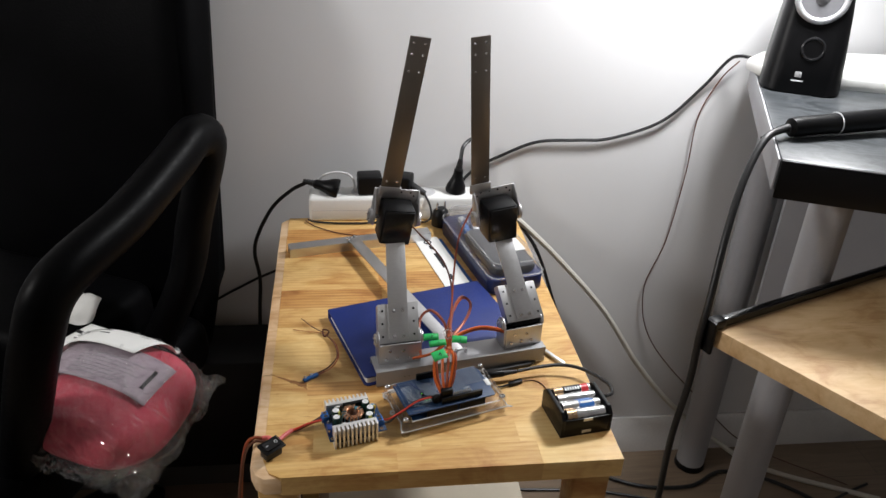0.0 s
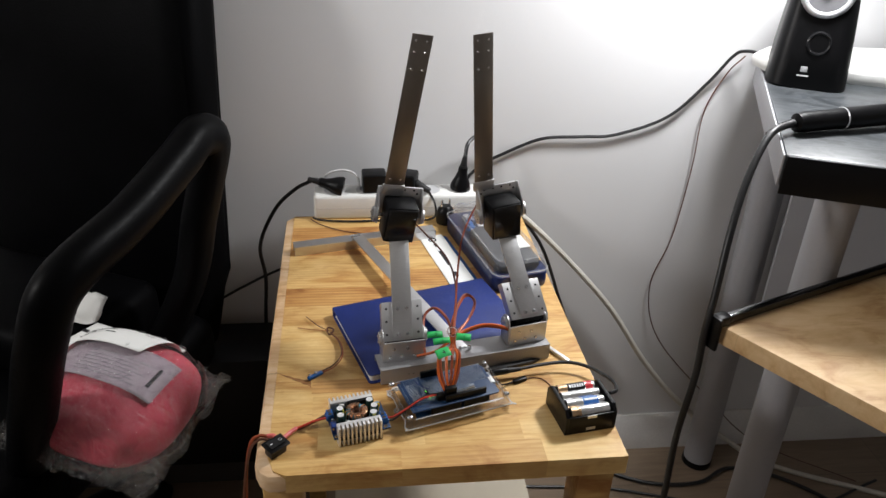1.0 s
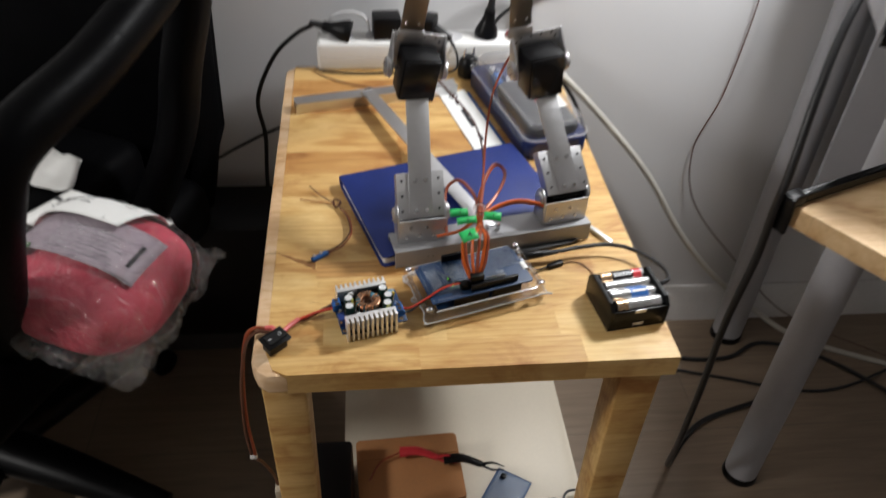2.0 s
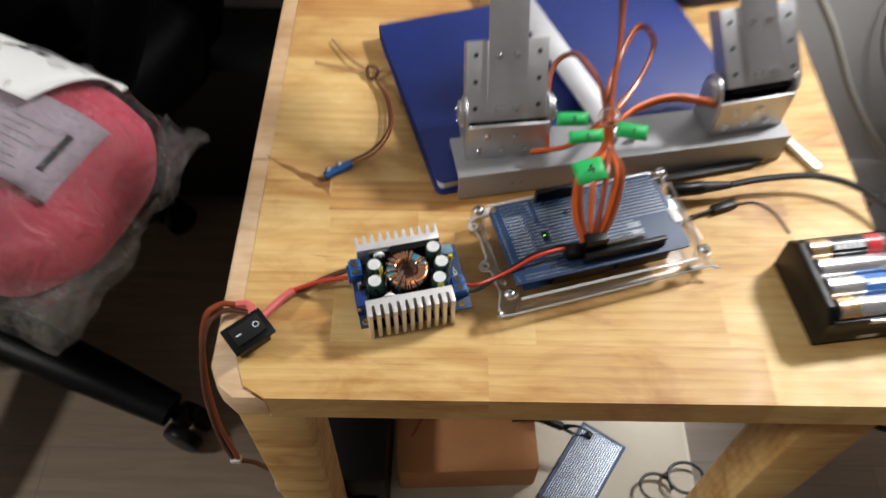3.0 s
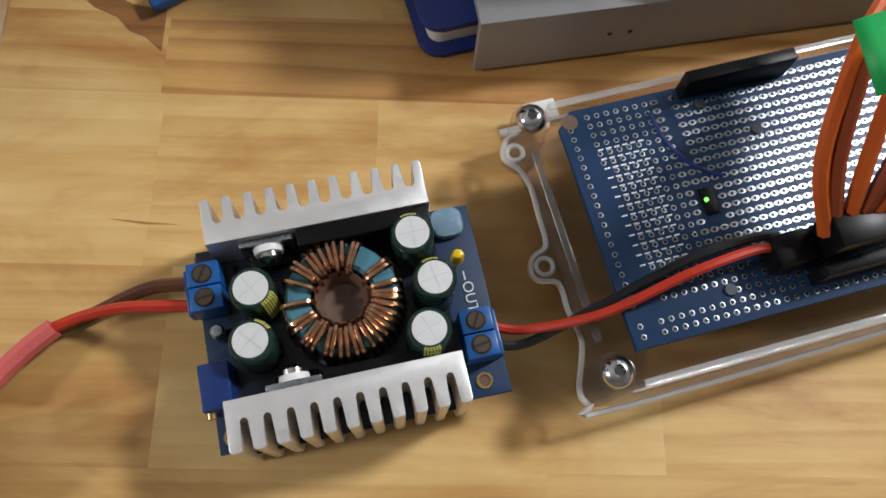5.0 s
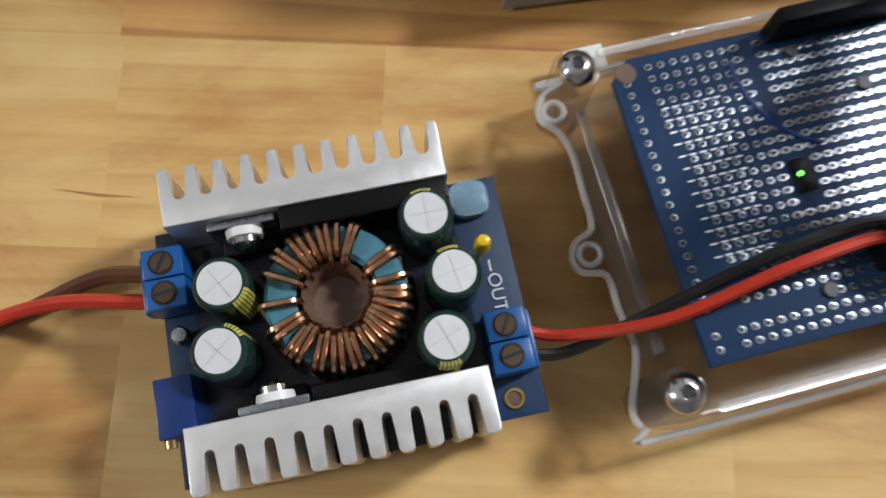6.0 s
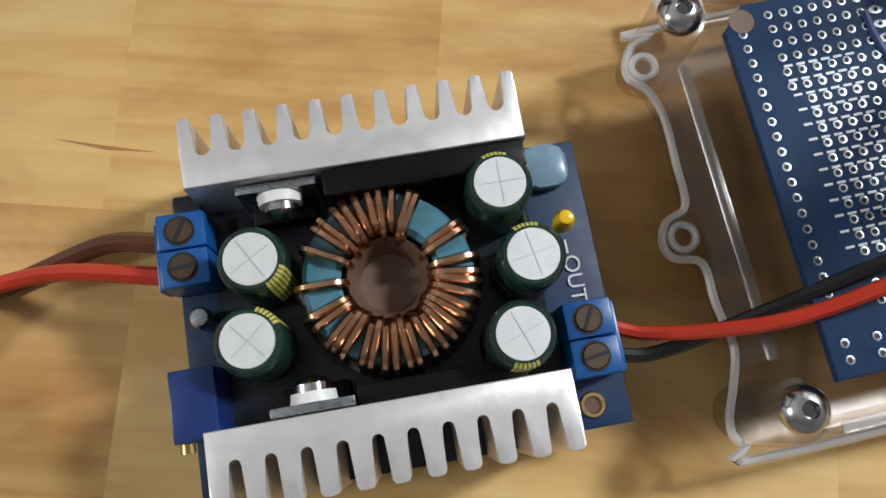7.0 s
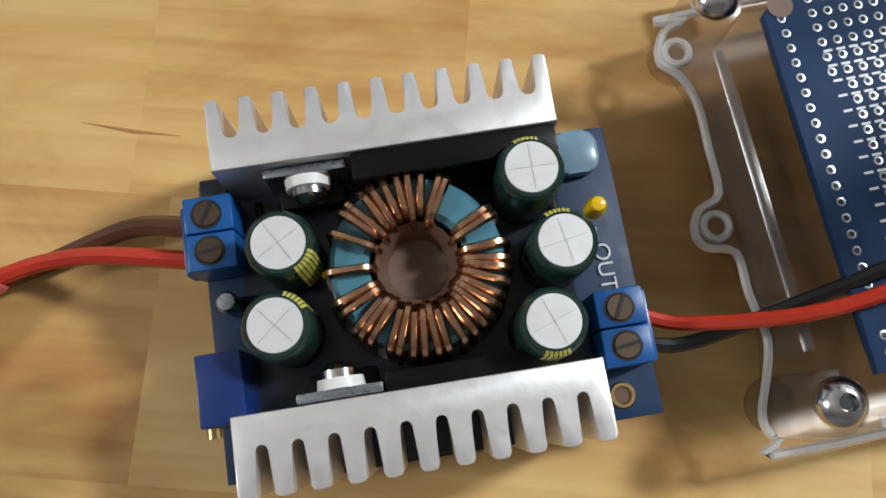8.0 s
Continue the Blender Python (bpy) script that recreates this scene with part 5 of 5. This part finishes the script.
tool_case()
t = thing("spare_plug", pose(0.108, 1.345, TOP, 0, 0, 20), "black two-pin plug lying against the tool case", "plug")
part("body", lathe(B(), [(0.010, 0.0), (0.0165, 0.003), (0.0175, 0.016), (0.014, 0.030), (0.008, 0.036)], Matrix.Translation((0, 0, 0.0)), 24), BLACK, t)
for sx in (-1, 1):
    part("pin", cyl(B(), (sx * 0.0075, 0, 0.034), (0, 0, 1), 0.0022, 0.014, 0.0018, 12), STEEL, t)


def printed_card():
    t = thing("printed_card", pose(0.0965, 1.1285, TOP, 0, 0, 13.4), "white printed card with blue border on the table", "card")
    part("sheet", prism(B(), rounded(-0.003, 0.040, 0, 0.166, 0.003), 0.0004, 0.0014), PAPER, t)
    part("border", prism(B(), rounded(0.003, 0.046, -0.007, 0.160, 0.003), 0.0, 0.0003), TERMINAL, t, "blue card border")
    for y, l in ((0.022, 0.016), (0.060, 0.05), (0.125, 0.012)):
        part("print_bar", box(B(), 0.014, 0.020, y, y + l, 0.0014, 0.0015), INK, t)
    bm = B()
    ring(bm, (0.017, 0.150, 0.0016), 0.006, 0.0012, 20, 6)
    part("print_ring", bm, INK, t)


printed_card()


# ---- office chair ----
def office_chair():
    t = thing("office_chair", pose(-0.73, 1.17, 0, 0, 0, -25), "black leather office chair with looped plastic arms", "chair")
    bm = box(B(), -0.26, 0.36, -0.30, 0.26, 0.45, 0.56, 0.04, None, 5)
    part("seat", bm, LEATHER, t)
    # backrest: a thick padded slab with a rounded top, leaning back a little
    prof = [(-0.24, 0.46), (0.315, 0.46), (0.335, 0.60), (0.335, 1.10), (0.315, 1.17), (0.275, 1.205), (0.20, 1.22), (-0.06, 1.22), (-0.16, 1.21), (-0.24, 1.17), (-0.27, 0.70)]
    m = Matrix(((1, 0, 0, 0), (0, 0.10, -1, 0.20), (0, 1, 0, 0), (0, 0, 0, 1)))
    bm = prism(B(), prof, -0.08, 0.0, m, 0.022)
    part("backrest", bm, LEATHER, t)
    part("cushion", box(B(), -0.10, 0.30, -0.02, 0.20, 0.561, 0.65, 0.03, None, 4), LEATHER, t)
    arm = [(0.31, -0.12, 0.50), (0.405, -0.15, 0.70), (0.458, -0.16, 0.82), (0.478, -0.135, 0.885), (0.480, -0.02, 0.910), (0.474, 0.09, 0.940), (0.470, 0.142, 0.955), (0.466, 0.178, 0.930), (0.440, 0.165, 0.82), (0.410, 0.155, 0.70), (0.33, 0.12, 0.52)]
    arm = [(x - 0.018, y - 0.0085, q - 0.012) for x, y, q in arm]
    part("armrest", tube(B(), arm, 0.030, 16, 8, False, 0.85), ARM_BLACK, t, "black plastic loop armrest")
    arm2 = [(0.08 - x, y, q) for x, y, q in arm]
    part("armrest", tube(B(), arm2, 0.030, 16, 8, False, 0.85), ARM_BLACK, t, "black plastic loop armrest")
    part("gas_column", cyl(B(), (0.0475, -0.0617, 0.10), (0, 0, 1), 0.028, 0.38, None, 22), BLACK_GLOSS, t)
    part("hub", cyl(B(), (0.0475, -0.0617, 0.07), (0, 0, 1), 0.05, 0.07, 0.04, 24, 0.006), BLACK, t)
    hub = Vector((0.0475, -0.0617, 0))
    for i in range(5):
        a = radians(4.4 + 72 * i)
        d = Vector((math.cos(a), math.sin(a), 0))
        bm = B()
        tube(bm, [d * 0.03 + hub + Vector((0, 0, 0.115)), d * 0.18 + hub + Vector((0, 0, 0.100)), d * 0.325 + hub + Vector((0, 0, 0.075))], 0.043, 14, 6, False, 0.7, 0.026)
        spoke = part("spoke", bm, BLACK, t)
        side = Vector((-d.y, d.x, 0))
        for k in (-1, 1):
            bm = cyl(B(), d * 0.34 + side * (0.008 * k) + hub + Vector((0, 0, 0.028)), side * k, 0.028, 0.020, None, 22, 0.004)
            part("castor_wheel", bm, BLACK, spoke)
        part("castor_stem", cyl(B(), d * 0.335 + hub + Vector((0, 0, 0.045)), (0, 0, 1), 0.014, 0.03, 0.012, 14), BLACK, spoke)
    return t


office_chair()
bm = B()
for i in range(9):
    for j in range(7):
        bm.verts.new((i * 0.009 - 0.036, j * 0.008 - 0.024, 0.006 + 0.012 * noise.noise(Vector((i * 0.45, j * 0.5, 3.1))) + 0.02 * (j / 6) ** 2))
bm.verts.ensure_lookup_table()
for i in range(8):
    for j in range(6):
        bm.faces.new([bm.verts[k] for k in (i * 7 + j, i * 7 + j + 7, i * 7 + j + 8, i * 7 + j + 1)])
ob = single("crumpled_paper", bm, PAPER, "crumpled white paper on the chair", "paper", pose(-0.475, 1.12, 0.652, 6, 6, -15))
md = ob.modifiers.new("thickness", "SOLIDIFY")
md.thickness = 0.0004


# ---- bag of pink cloth in clear film ----
def pink_bag():
    t = thing("wrapped_package", pose(-0.386, 0.953, 0.562, 0, 6, -22), "pink cloth in a clear plastic bag with white label", "package")
    hx, hy, hz = 0.098, 0.096, 0.060

    def dome(u, v):
        rho = (abs(u) ** 3 + abs(v) ** 3) ** (1 / 3)
        return max(0.0, 1 - rho ** 2.4) ** (1 / 2.4)

    def top(x, y):
        return hz * (1 + dome(x / hx, y / hy)) + 0.003

    def power(c, e):
        return math.copysign(abs(c) ** e, c)

    bm = B()
    rows = []
    for i in range(1, 28):
        s = math.pi * (i / 28 - 0.5)
        rho, h = math.cos(s) ** (2 / 2.4), power(math.sin(s), 2 / 2.4)
        loop = []
        for j in range(56):
            a = 2 * math.pi * j / 56
            x, y = rho * power(math.cos(a), 2 / 3), rho * power(math.sin(a), 2 / 3)
            k = 1 + 0.035 * noise.noise(Vector((x * 2.2, y * 2.2, h * 2.0))) - 0.05 * max(0.0, 0.12 - abs(noise.noise(Vector((x * 1.6 + y, y * 1.5, h * 1.2 + 7)))))
            loop.append(bm.verts.new((hx * x * k, hy * y * k, max(0.0005, hz * (1 + h * k)))))
        rows.append(loop)
    for p, r in zip(rows, rows[1:]):
        for j in range(56):
            bm.faces.new((p[j], p[(j + 1) % 56], r[(j + 1) % 56], r[j]))
    bm.faces.new(rows[0][::-1])
    bm.faces.new(rows[-1])
    part("cloth", bm, PINK, t, "folded pink cloth")

    def patch(name, x0, x1, y0, y1, lift, material, label, skew=0.0):
        b = B()
        k = 12
        vs = [[b.verts.new((x0 + (x1 - x0) * i / k + skew * (j / k), y0 + (y1 - y0) * j / k, max(top(x0 + (x1 - x0) * i / k + skew * (j / k), y0 + (y1 - y0) * j / k), hz * 1.25) + lift)) for j in range(k + 1)] for i in range(k + 1)]
        for i in range(k):
            for j in range(k):
                b.faces.new((vs[i][j], vs[i + 1][j], vs[i + 1][j + 1], vs[i][j + 1]))
        ob = part(name, b, material, t, label)
        md = ob.modifiers.new("thickness", "SOLIDIFY")
        md.thickness = 0.0004
        return ob

    patch("insert", -0.085, 0.074, -0.036, 0.040, 0.003, LAVENDER, "grey printed insert sheet", 0.0)
    patch("green_mark", -0.104, -0.055, -0.046, -0.029, 0.0045, LABEL_GREEN, "dark green printed corner")
    patch("label_sheet", -0.125, 0.022, 0.022, 0.100, 0.0125, PAPER, "white printed label sheet", 0.02)
    for i in range(7):
        x = -0.112 + i * 0.0155
        patch("print_bar", x, x + 0.010, 0.074, 0.080 + 0.004 * (i % 3), 0.0131, INK, "")
    for x0, x1, y in ((-0.105, -0.04, 0.062), (-0.095, -0.065, 0.048), (-0.05, -0.035, 0.05)):
        patch("print_bar", x0, x1, y, y + 0.0018, 0.0131, INK, "")
    for i in range(7):
        y = -0.026 + i * 0.0065
        patch("print_bar", -0.045, 0.045 - 0.006 * (i % 3), y, y + 0.0012, 0.0036, GREY_LEG, "")
    patch("print_bar", 0.056, 0.061, -0.018, 0.018, 0.0036, INK, "")
    # the bag itself: two crinkled sheets that meet in a drooping rim
    b = B()
    k = 76
    rows = {}
    for s in (1, -1):
        for i in range(k + 1):
            for j in range(k + 1):
                u, v = 2.26 * i / k - 1.13, 2.26 * j / k - 1.13
                x, y = hx * u, hy * v
                q = dome(u / 1.07, v / 1.07)
                far = max(0.0, max(abs(u), abs(v)) - 1.0)
                crk = noise.noise(Vector((x * 22, y * 22, s * 3.0))) * 0.010 + noise.noise(Vector((x * 45, y * 45, s * 9.0))) * 0.003 + (0.25 - abs(noise.noise(Vector((x * 34 + y * 16, y * 20, s * 5.0))))) * 0.020 + (0.2 - abs(noise.noise(Vector((x * 75 + y * 30, y * 28 - x * 20, s * 2.0))))) * 0.009
                zz = hz + s * (hz * 1.06 * q + 0.007) + crk * (0.55 + 2.4 * far) - far * 0.16 * (1.3 if v < 0 else 0.6)
                if s < 0:
                    zz = max(zz, 0.0005 if u < 0.2 else -0.03)
                rows[s, i, j] = b.verts.new((x + 0.012 * noise.noise(Vector((y * 18, 0, s))) * (far > 0), y, zz))
    for s in (1, -1):
        for i in range(k):
            for j in range(k):
                b.faces.new([rows[s, p, r] for p, r in ((i, j), (i + 1, j), (i + 1, j + 1), (i, j + 1))])
    ob = part("clear_bag", b, FILM, t, "thin clear plastic bag")
    return t


pink_bag()


# ---- the desks and what stands on them ----
def dark_desk():
    t = thing("dark_desk", pose(0.504, 0.974, 0, 0, 0, -22), "black marbled desk top on round grey legs", "desk")
    L, D, zt = 1.05, 0.50, 0.965
    part("desk_top", box(B(), 0.0, L, 0.0, D, zt - 0.045, zt, 0.002), MARBLE, t)
    part("front_edge", box(B(), 0.001, L, -0.0035, -0.0005, zt - 0.055, zt - 0.001, 0.001), BLACK, t, "black front edging")
    part("side_edge", box(B(), -0.0035, -0.0005, 0.0, D, zt - 0.045, zt - 0.001, 0.001), GREY_LEG, t, "light grey side edging")
    inv = t.matrix_basis.inverted()
    for x, y, r in ((0.640, 1.035, 0.030), (0.748, 1.396, 0.032), (1.45, 0.75, 0.03), (1.55, 1.1, 0.03)):
        q = inv @ Vector((x, y, 0))
        leg = part("leg", cyl(B(), (q.x, q.y, 0.012), (0, 0, 1), r, zt - 0.058, None, 32), GREY_LEG, t, "round grey steel leg")
        part("foot", cyl(B(), (q.x, q.y, 0.0), (0, 0, 1), r + 0.003, 0.016, r + 0.001, 32, 0.002), BLACK, leg)
    part("modesty_panel", box(B(), 0.10, L, D - 0.10, D - 0.082, 0.42, zt - 0.0455, 0.001), GREY_LEG, t, "grey back panel")


dark_desk()


def wood_desk():
    t = thing("wood_desk", pose(0.428, 0.901, 0, 0, 0, 0), "light wood desk top with a black edge rail", "desk")
    out = [(0, 0), (0.244, -0.366), (0.90, 0.0), (0.80, 0.31), (0.642, 0.252)]
    part("desk_top", prism(B(), out, 0.722, 0.750, None, 0.002), BEECH, t)
    d = Vector((0.321, 0.126, 0)).normalized()
    s = Vector((-d.y, d.x, 0))
    m = Matrix((d, s, Vector((0, 0, 1)))).transposed().to_4x4()
    part("edge_rail", box(B(), 0.012, 0.60, -0.006, 0.006, 0.7505, 0.7635, 0.003, m), BLACK_GLOSS, t, "black plastic edge rail")
    bm = B()
    box(bm, -0.008, 0.013, -0.008, 0.009, 0.7505, 0.7655, 0.003, m)
    box(bm, -0.010, -0.004, -0.010, 0.009, 0.714, 0.764, 0.002, m)
    part("corner_clip", bm, BLACK, t, "black corner clip")
    for x, y in ((0.30, -0.24), (0.74, 0.20), (0.76, 0.02)):
        part("leg", cyl(B(), (x, y, 0), (0, 0, 1), 0.025, 0.7215, None, 24), GREY_LEG, t)
    part("monitor_post", cyl(B(), (0.345, 0.135, 0.7636), (0, 0, 1), 0.010, 0.05, None, 16, 0.002), BLACK, t)


wood_desk()


def loudspeaker():
    t = thing("loudspeaker", pose(0.702, 1.300, 0.965, 0, 0, -26), "black desktop loudspeaker with silver-ringed driver", "loudspeaker")
    bm = B()
    rows = []
    for zz, w, d, lean in ((0.0, 0.060, 0.058, 0.0), (0.004, 0.062, 0.060, 0.0), (0.06, 0.058, 0.056, 0.006), (0.13, 0.052, 0.050, 0.016), (0.20, 0.045, 0.042, 0.03), (0.225, 0.038, 0.034, 0.036)):
        rows.append([bm.verts.new((x * 1.0, y + lean, zz)) for x, y in rounded(-w, w, -d, d, w * 0.45, 5)])
    for a, b in zip(rows, rows[1:]):
        n = len(a)
        for i in range(n):
            bm.faces.new((a[i], a[(i + 1) % n], b[(i + 1) % n], b[i]))
    bm.faces.new(rows[0][::-1])
    bm.faces.new(rows[-1])
    part("cabinet", bm, BLACK, t)
    def facing(x, zz):
        y = -0.0605 + zz * 0.185
        return Matrix.Translation((x, y, zz)) @ pose(0, 0, 0, 80, 0, 0)
    m = facing(0.0, 0.150)
    bm = B()
    ring(bm, (0, 0, 0), 0.036, 0.0052, 36, 10, m)
    part("driver_ring", bm, SILVER, t, "silver driver ring")
    part("driver_cone", lathe(B(), [(0.034, 0.001), (0.030, 0.001), (0.016, -0.006), (0.015, -0.002), (0.008, 0.004), (0.001, 0.006)], m, 32), CONE, t)
    m = facing(0.004, 0.072)
    bm = B()
    ring(bm, (0, 0, 0), 0.0165, 0.003, 30, 8, m)
    part("port_ring", bm, BLACK_GLOSS, t)
    part("port", lathe(B(), [(0.0155, 0.0015), (0.010, -0.002), (0.001, -0.004)], m, 28), BLACK, t)
    part("badge", box(B(), -0.006, 0.004, -0.003, 0.006, 0.0005, 0.0012, 0.0005, facing(-0.008, 0.030)), SILVER, t)
    part("badge_bar", box(B(), -0.010, 0.008, -0.0015, 0.0005, 0.0005, 0.0012, 0, facing(-0.008, 0.022)), GREY_EDGE, t)
    return t


loudspeaker()
bm = prism(B(), [(-0.02, 0.0), (-0.012, -0.05), (0.03, -0.085), (0.10, -0.10), (0.40, -0.18), (0.46, -0.10), (0.44, 0.02), (0.30, 0.06), (0.03, 0.055)], 0.0, 0.024, None, 0.008)
single("lamp_base", bm, WHITE, "rounded white plastic base standing on the dark desk", "lamp base", pose(0.668, 1.385, 0.9652, 0, 0, -4))


def soldering_tool():
    t = thing("hot_tool", pose(0.552, 1.048, 0.9655, 0, 0, 10), "black handheld tool lying on the dark desk", "tool")
    m = Matrix.Translation((0, 0, 0.0155)) @ axis_to((1, 0, 0.02))
    part("handle", lathe(B(), [(0.007, -0.002), (0.013, 0.0), (0.0145, 0.012), (0.014, 0.06), (0.0155, 0.075), (0.0155, 0.15), (0.013, 0.22), (0.012, 0.26)], m, 26), BLACK, t)
    bm = B()
    ring(bm, (0, 0, 0.075), 0.0156, 0.0009, 26, 6, m)
    part("collar_ring", bm, SILVER, t)
    bm = B()
    for i in range(9):
        cyl(bm, (-0.004 - i * 0.0045, 0, 0.0145 - i * i * 0.0002), (-1, 0, -0.05 - i * 0.05), 0.0062 - i * 0.0002, 0.0028, None, 14)
    part("strain_relief", bm, BLACK_SOFT, t)
    inv = t.matrix_basis.inverted()
    pts = [(0.546, 1.047, 0.981), (0.505, 1.025, 0.972), (0.465, 0.985, 0.925), (0.437, 0.945, 0.865), (0.418, 0.912, 0.790), (0.411, 0.903, 0.735), (0.418, 0.912, 0.655), (0.416, 0.920, 0.535), (0.425, 0.93, 0.40), (0.45, 0.97, 0.2), (0.50, 1.05, 0.02), (0.60, 1.15, 0.006), (0.75, 1.2, 0.006)]
    part("cord", tube(B(), [inv @ Vector(p) for p in pts], 0.0052, 10, 8), CABLE_BLACK, t)


soldering_tool()

# ---- cables on the wall and the floor ----
cable("wall_cable", [(0.150, 1.428, 0.700), (0.160, 1.440, 0.728), (0.190, 1.450, 0.752), (0.228, 1.452, 0.772), (0.300, 1.452, 0.802), (0.380, 1.452, 0.806), (0.445, 1.452, 0.810), (0.540, 1.450, 0.846), (0.606, 1.450, 0.912), (0.640, 1.440, 0.966), (0.655, 1.425, 0.980), (0.685, 1.400, 0.980)], 0.0031, CABLE_BLACK, "black mains cable draped along the wall")
cable("white_cable", [(0.205, 1.41, 0.715), (0.245, 1.42, 0.672), (0.285, 1.43, 0.637), (0.369, 1.43, 0.554), (0.483, 1.43, 0.425), (0.583, 1.43, 0.278), (0.685, 1.43, 0.158), (0.800, 1.42, 0.06), (0.92, 1.36, 0.008), (1.15, 1.25, 0.006)], 0.0060, CABLE_WHITE, "thick off-white cable sagging to the floor")
cable("string_lead", [(0.668, 1.448, 0.965), (0.640, 1.450, 0.93), (0.612, 1.452, 0.854), (0.611, 1.452, 0.737), (0.599, 1.452, 0.584), (0.572, 1.452, 0.46), (0.615, 1.450, 0.324), (0.763, 1.445, 0.155), (0.9, 1.42, 0.03), (1.1, 1.3, 0.004)], 0.0013, BROWN, "thin brown lead hanging down the wall")
cable("floor_cable", [(0.30, 1.41, 0.005), (0.45, 1.40, 0.005), (0.60, 1.33, 0.005), (0.72, 1.32, 0.006), (0.82, 1.36, 0.006), (0.95, 1.30, 0.006), (1.10, 1.12, 0.006), (1.2, 0.9, 0.006)], 0.0045, CABLE_BLACK, "black cable lying on the floor by the wall")
cable("floor_cable", [(0.30, 1.34, 0.004), (0.50, 1.32, 0.004), (0.68, 1.27, 0.004), (0.90, 1.22, 0.004), (1.15, 1.30, 0.004)], 0.0032, CABLE_BLACK, "thin black cable lying on the floor")
cable("wall_lead", [(-0.20, 1.44, 0.536), (-0.245, 1.445, 0.512), (-0.29, 1.445, 0.487), (-0.36, 1.445, 0.452), (-0.5, 1.445, 0.43)], 0.0028, CABLE_BLACK, "thin black lead along the wall")

# ---- low black cabinet against the wall, and things below the table ----
t = thing("low_cabinet", pose(-0.52, 1.355, 0), "low black cabinet against the wall beside the table", "cabinet")
part("carcass", box(B(), -0.40, 0.335, -0.065, 0.065, 0.165, 0.422, 0.004), BLACK, t)
part("plinth", box(B(), -0.38, 0.32, 0.050, 0.064, 0.0, 0.164, 0.002), plain("dark_grey_lacquer", (0.06, 0.055, 0.05), 0.5), t, "dark grey plinth")

t = thing("storage_box", pose(0.075, 1.02, 0), "cream plastic storage box under the table", "box")
part("body", prism(B(), rounded(-0.17, 0.17, -0.22, 0.22, 0.02), 0.0, 0.236, None, 0.004), CREAM, t)
part("lid", prism(B(), rounded(-0.176, 0.176, -0.226, 0.226, 0.024), 0.2362, 0.250, None, 0.004), CREAM, t)


def spare_board():
    t = thing("spare_shield_board", pose(0.126, 0.842, 0.2502, 0, 0, 57), "blue prototype board lying below the table", "circuit board")
    part("board", prism(B(), rounded(-0.052, 0.052, -0.0275, 0.0275, 0.002, 3), 0.0085, 0.0101), PCB_BLUE, t)
    bm = B()
    for i in range(38):
        for j in range(19):
            x, y = -0.047 + i * 0.00254, -0.023 + j * 0.00254
            bm.faces.new([bm.verts.new((x + 0.0008 * math.cos(k * 1.0472), y + 0.0008 * math.sin(k * 1.0472), 0.01022)) for k in range(6)])
    ob = part("solder_pad_field", bm, TIN, t, "", False)
    ob["kind"] = "stuff"
    for y in (-0.0245, 0.0245):
        part("pin_strip", box(B(), -0.045, 0.045, y - 0.0012, y + 0.0012, 0.0, 0.0084), BLACK, t)
    part("button", box(B(), 0.036, 0.044, 0.010, 0.018, 0.0102, 0.015, 0.001), BLACK, t)


spare_board()
t = thing("black_case", pose(-0.118, 0.842, 0.0), "tall black plastic case on the floor below the table", "case")
part("body", box(B(), -0.052, 0.032, -0.045, 0.06, 0.0, 0.345, 0.006), BLACK, t)
part("panel", box(B(), -0.034, 0.022, -0.0475, -0.0455, 0.21, 0.30, 0.002), BLACK_GLOSS, t, "glossy black panel")
part("button", cyl(B(), (0.0, -0.0476, 0.285), (0, -1, 0), 0.004, 0.002, None, 16), GREY_LEG, t)
bm = prism(B(), rounded(-0.075, 0.075, -0.055, 0.055, 0.004), 0.0, 0.05, None, 0.003)
t = thing("brown_envelope", pose(-0.005, 0.880, 0.2502, 0, 0, 3), "padded brown kraft envelope below the table", "envelope")
part("pouch", bm, KRAFT, t)
part("flap", prism(B(), [(-0.075, 0.02), (0.075, 0.02), (0.06, 0.052), (-0.06, 0.052)], 0.0502, 0.0515), KRAFT, t)
t = thing("crocodile_clips", pose(0.045, 0.885, 0.3105, 0, 0, -14), "red and black crocodile clips on leads below the table", "clip leads")
for x, m in ((-0.03, BATT_RED), (0.035, BLACK)):
    grip = part("grip", tube(B(), [(x - 0.035, 0, 0), (x - 0.01, 0.004, 0.004), (x + 0.02, 0.0, 0.002)], 0.0085, 10, 6, False, 0.7, 0.005), m, t)
    for k in (-1, 1):
        part("jaw", tube(B(), [(x + 0.018, 0, 0.002), (x + 0.035, 0.003 * k, 0.002 + 0.004 * k), (x + 0.052, 0.001 * k, 0.002 + 0.002 * k)], 0.0028, 8, 5, False, 0.6, 0.001), m, grip)
part("lead", tube(B(), [(-0.065, 0, 0), (-0.09, -0.02, -0.004), (-0.10, -0.05, -0.012), (-0.105, -0.075, -0.02)], 0.0016, 6, 6), RUST, t)
for k, (x, y, r) in enumerate(((0.205, 0.825, 0.019), (0.240, 0.836, 0.022))):
    pts = [(x + r * math.cos(a), y + r * 0.8 * math.sin(a), 0.2545 + 0.012 * math.sin(a * 0.5)) for a in (i * 0.7 for i in range(8))]
    cable("coiled_lead", pts, 0.0018, CABLE_BLACK, "short coiled black lead on the storage box")
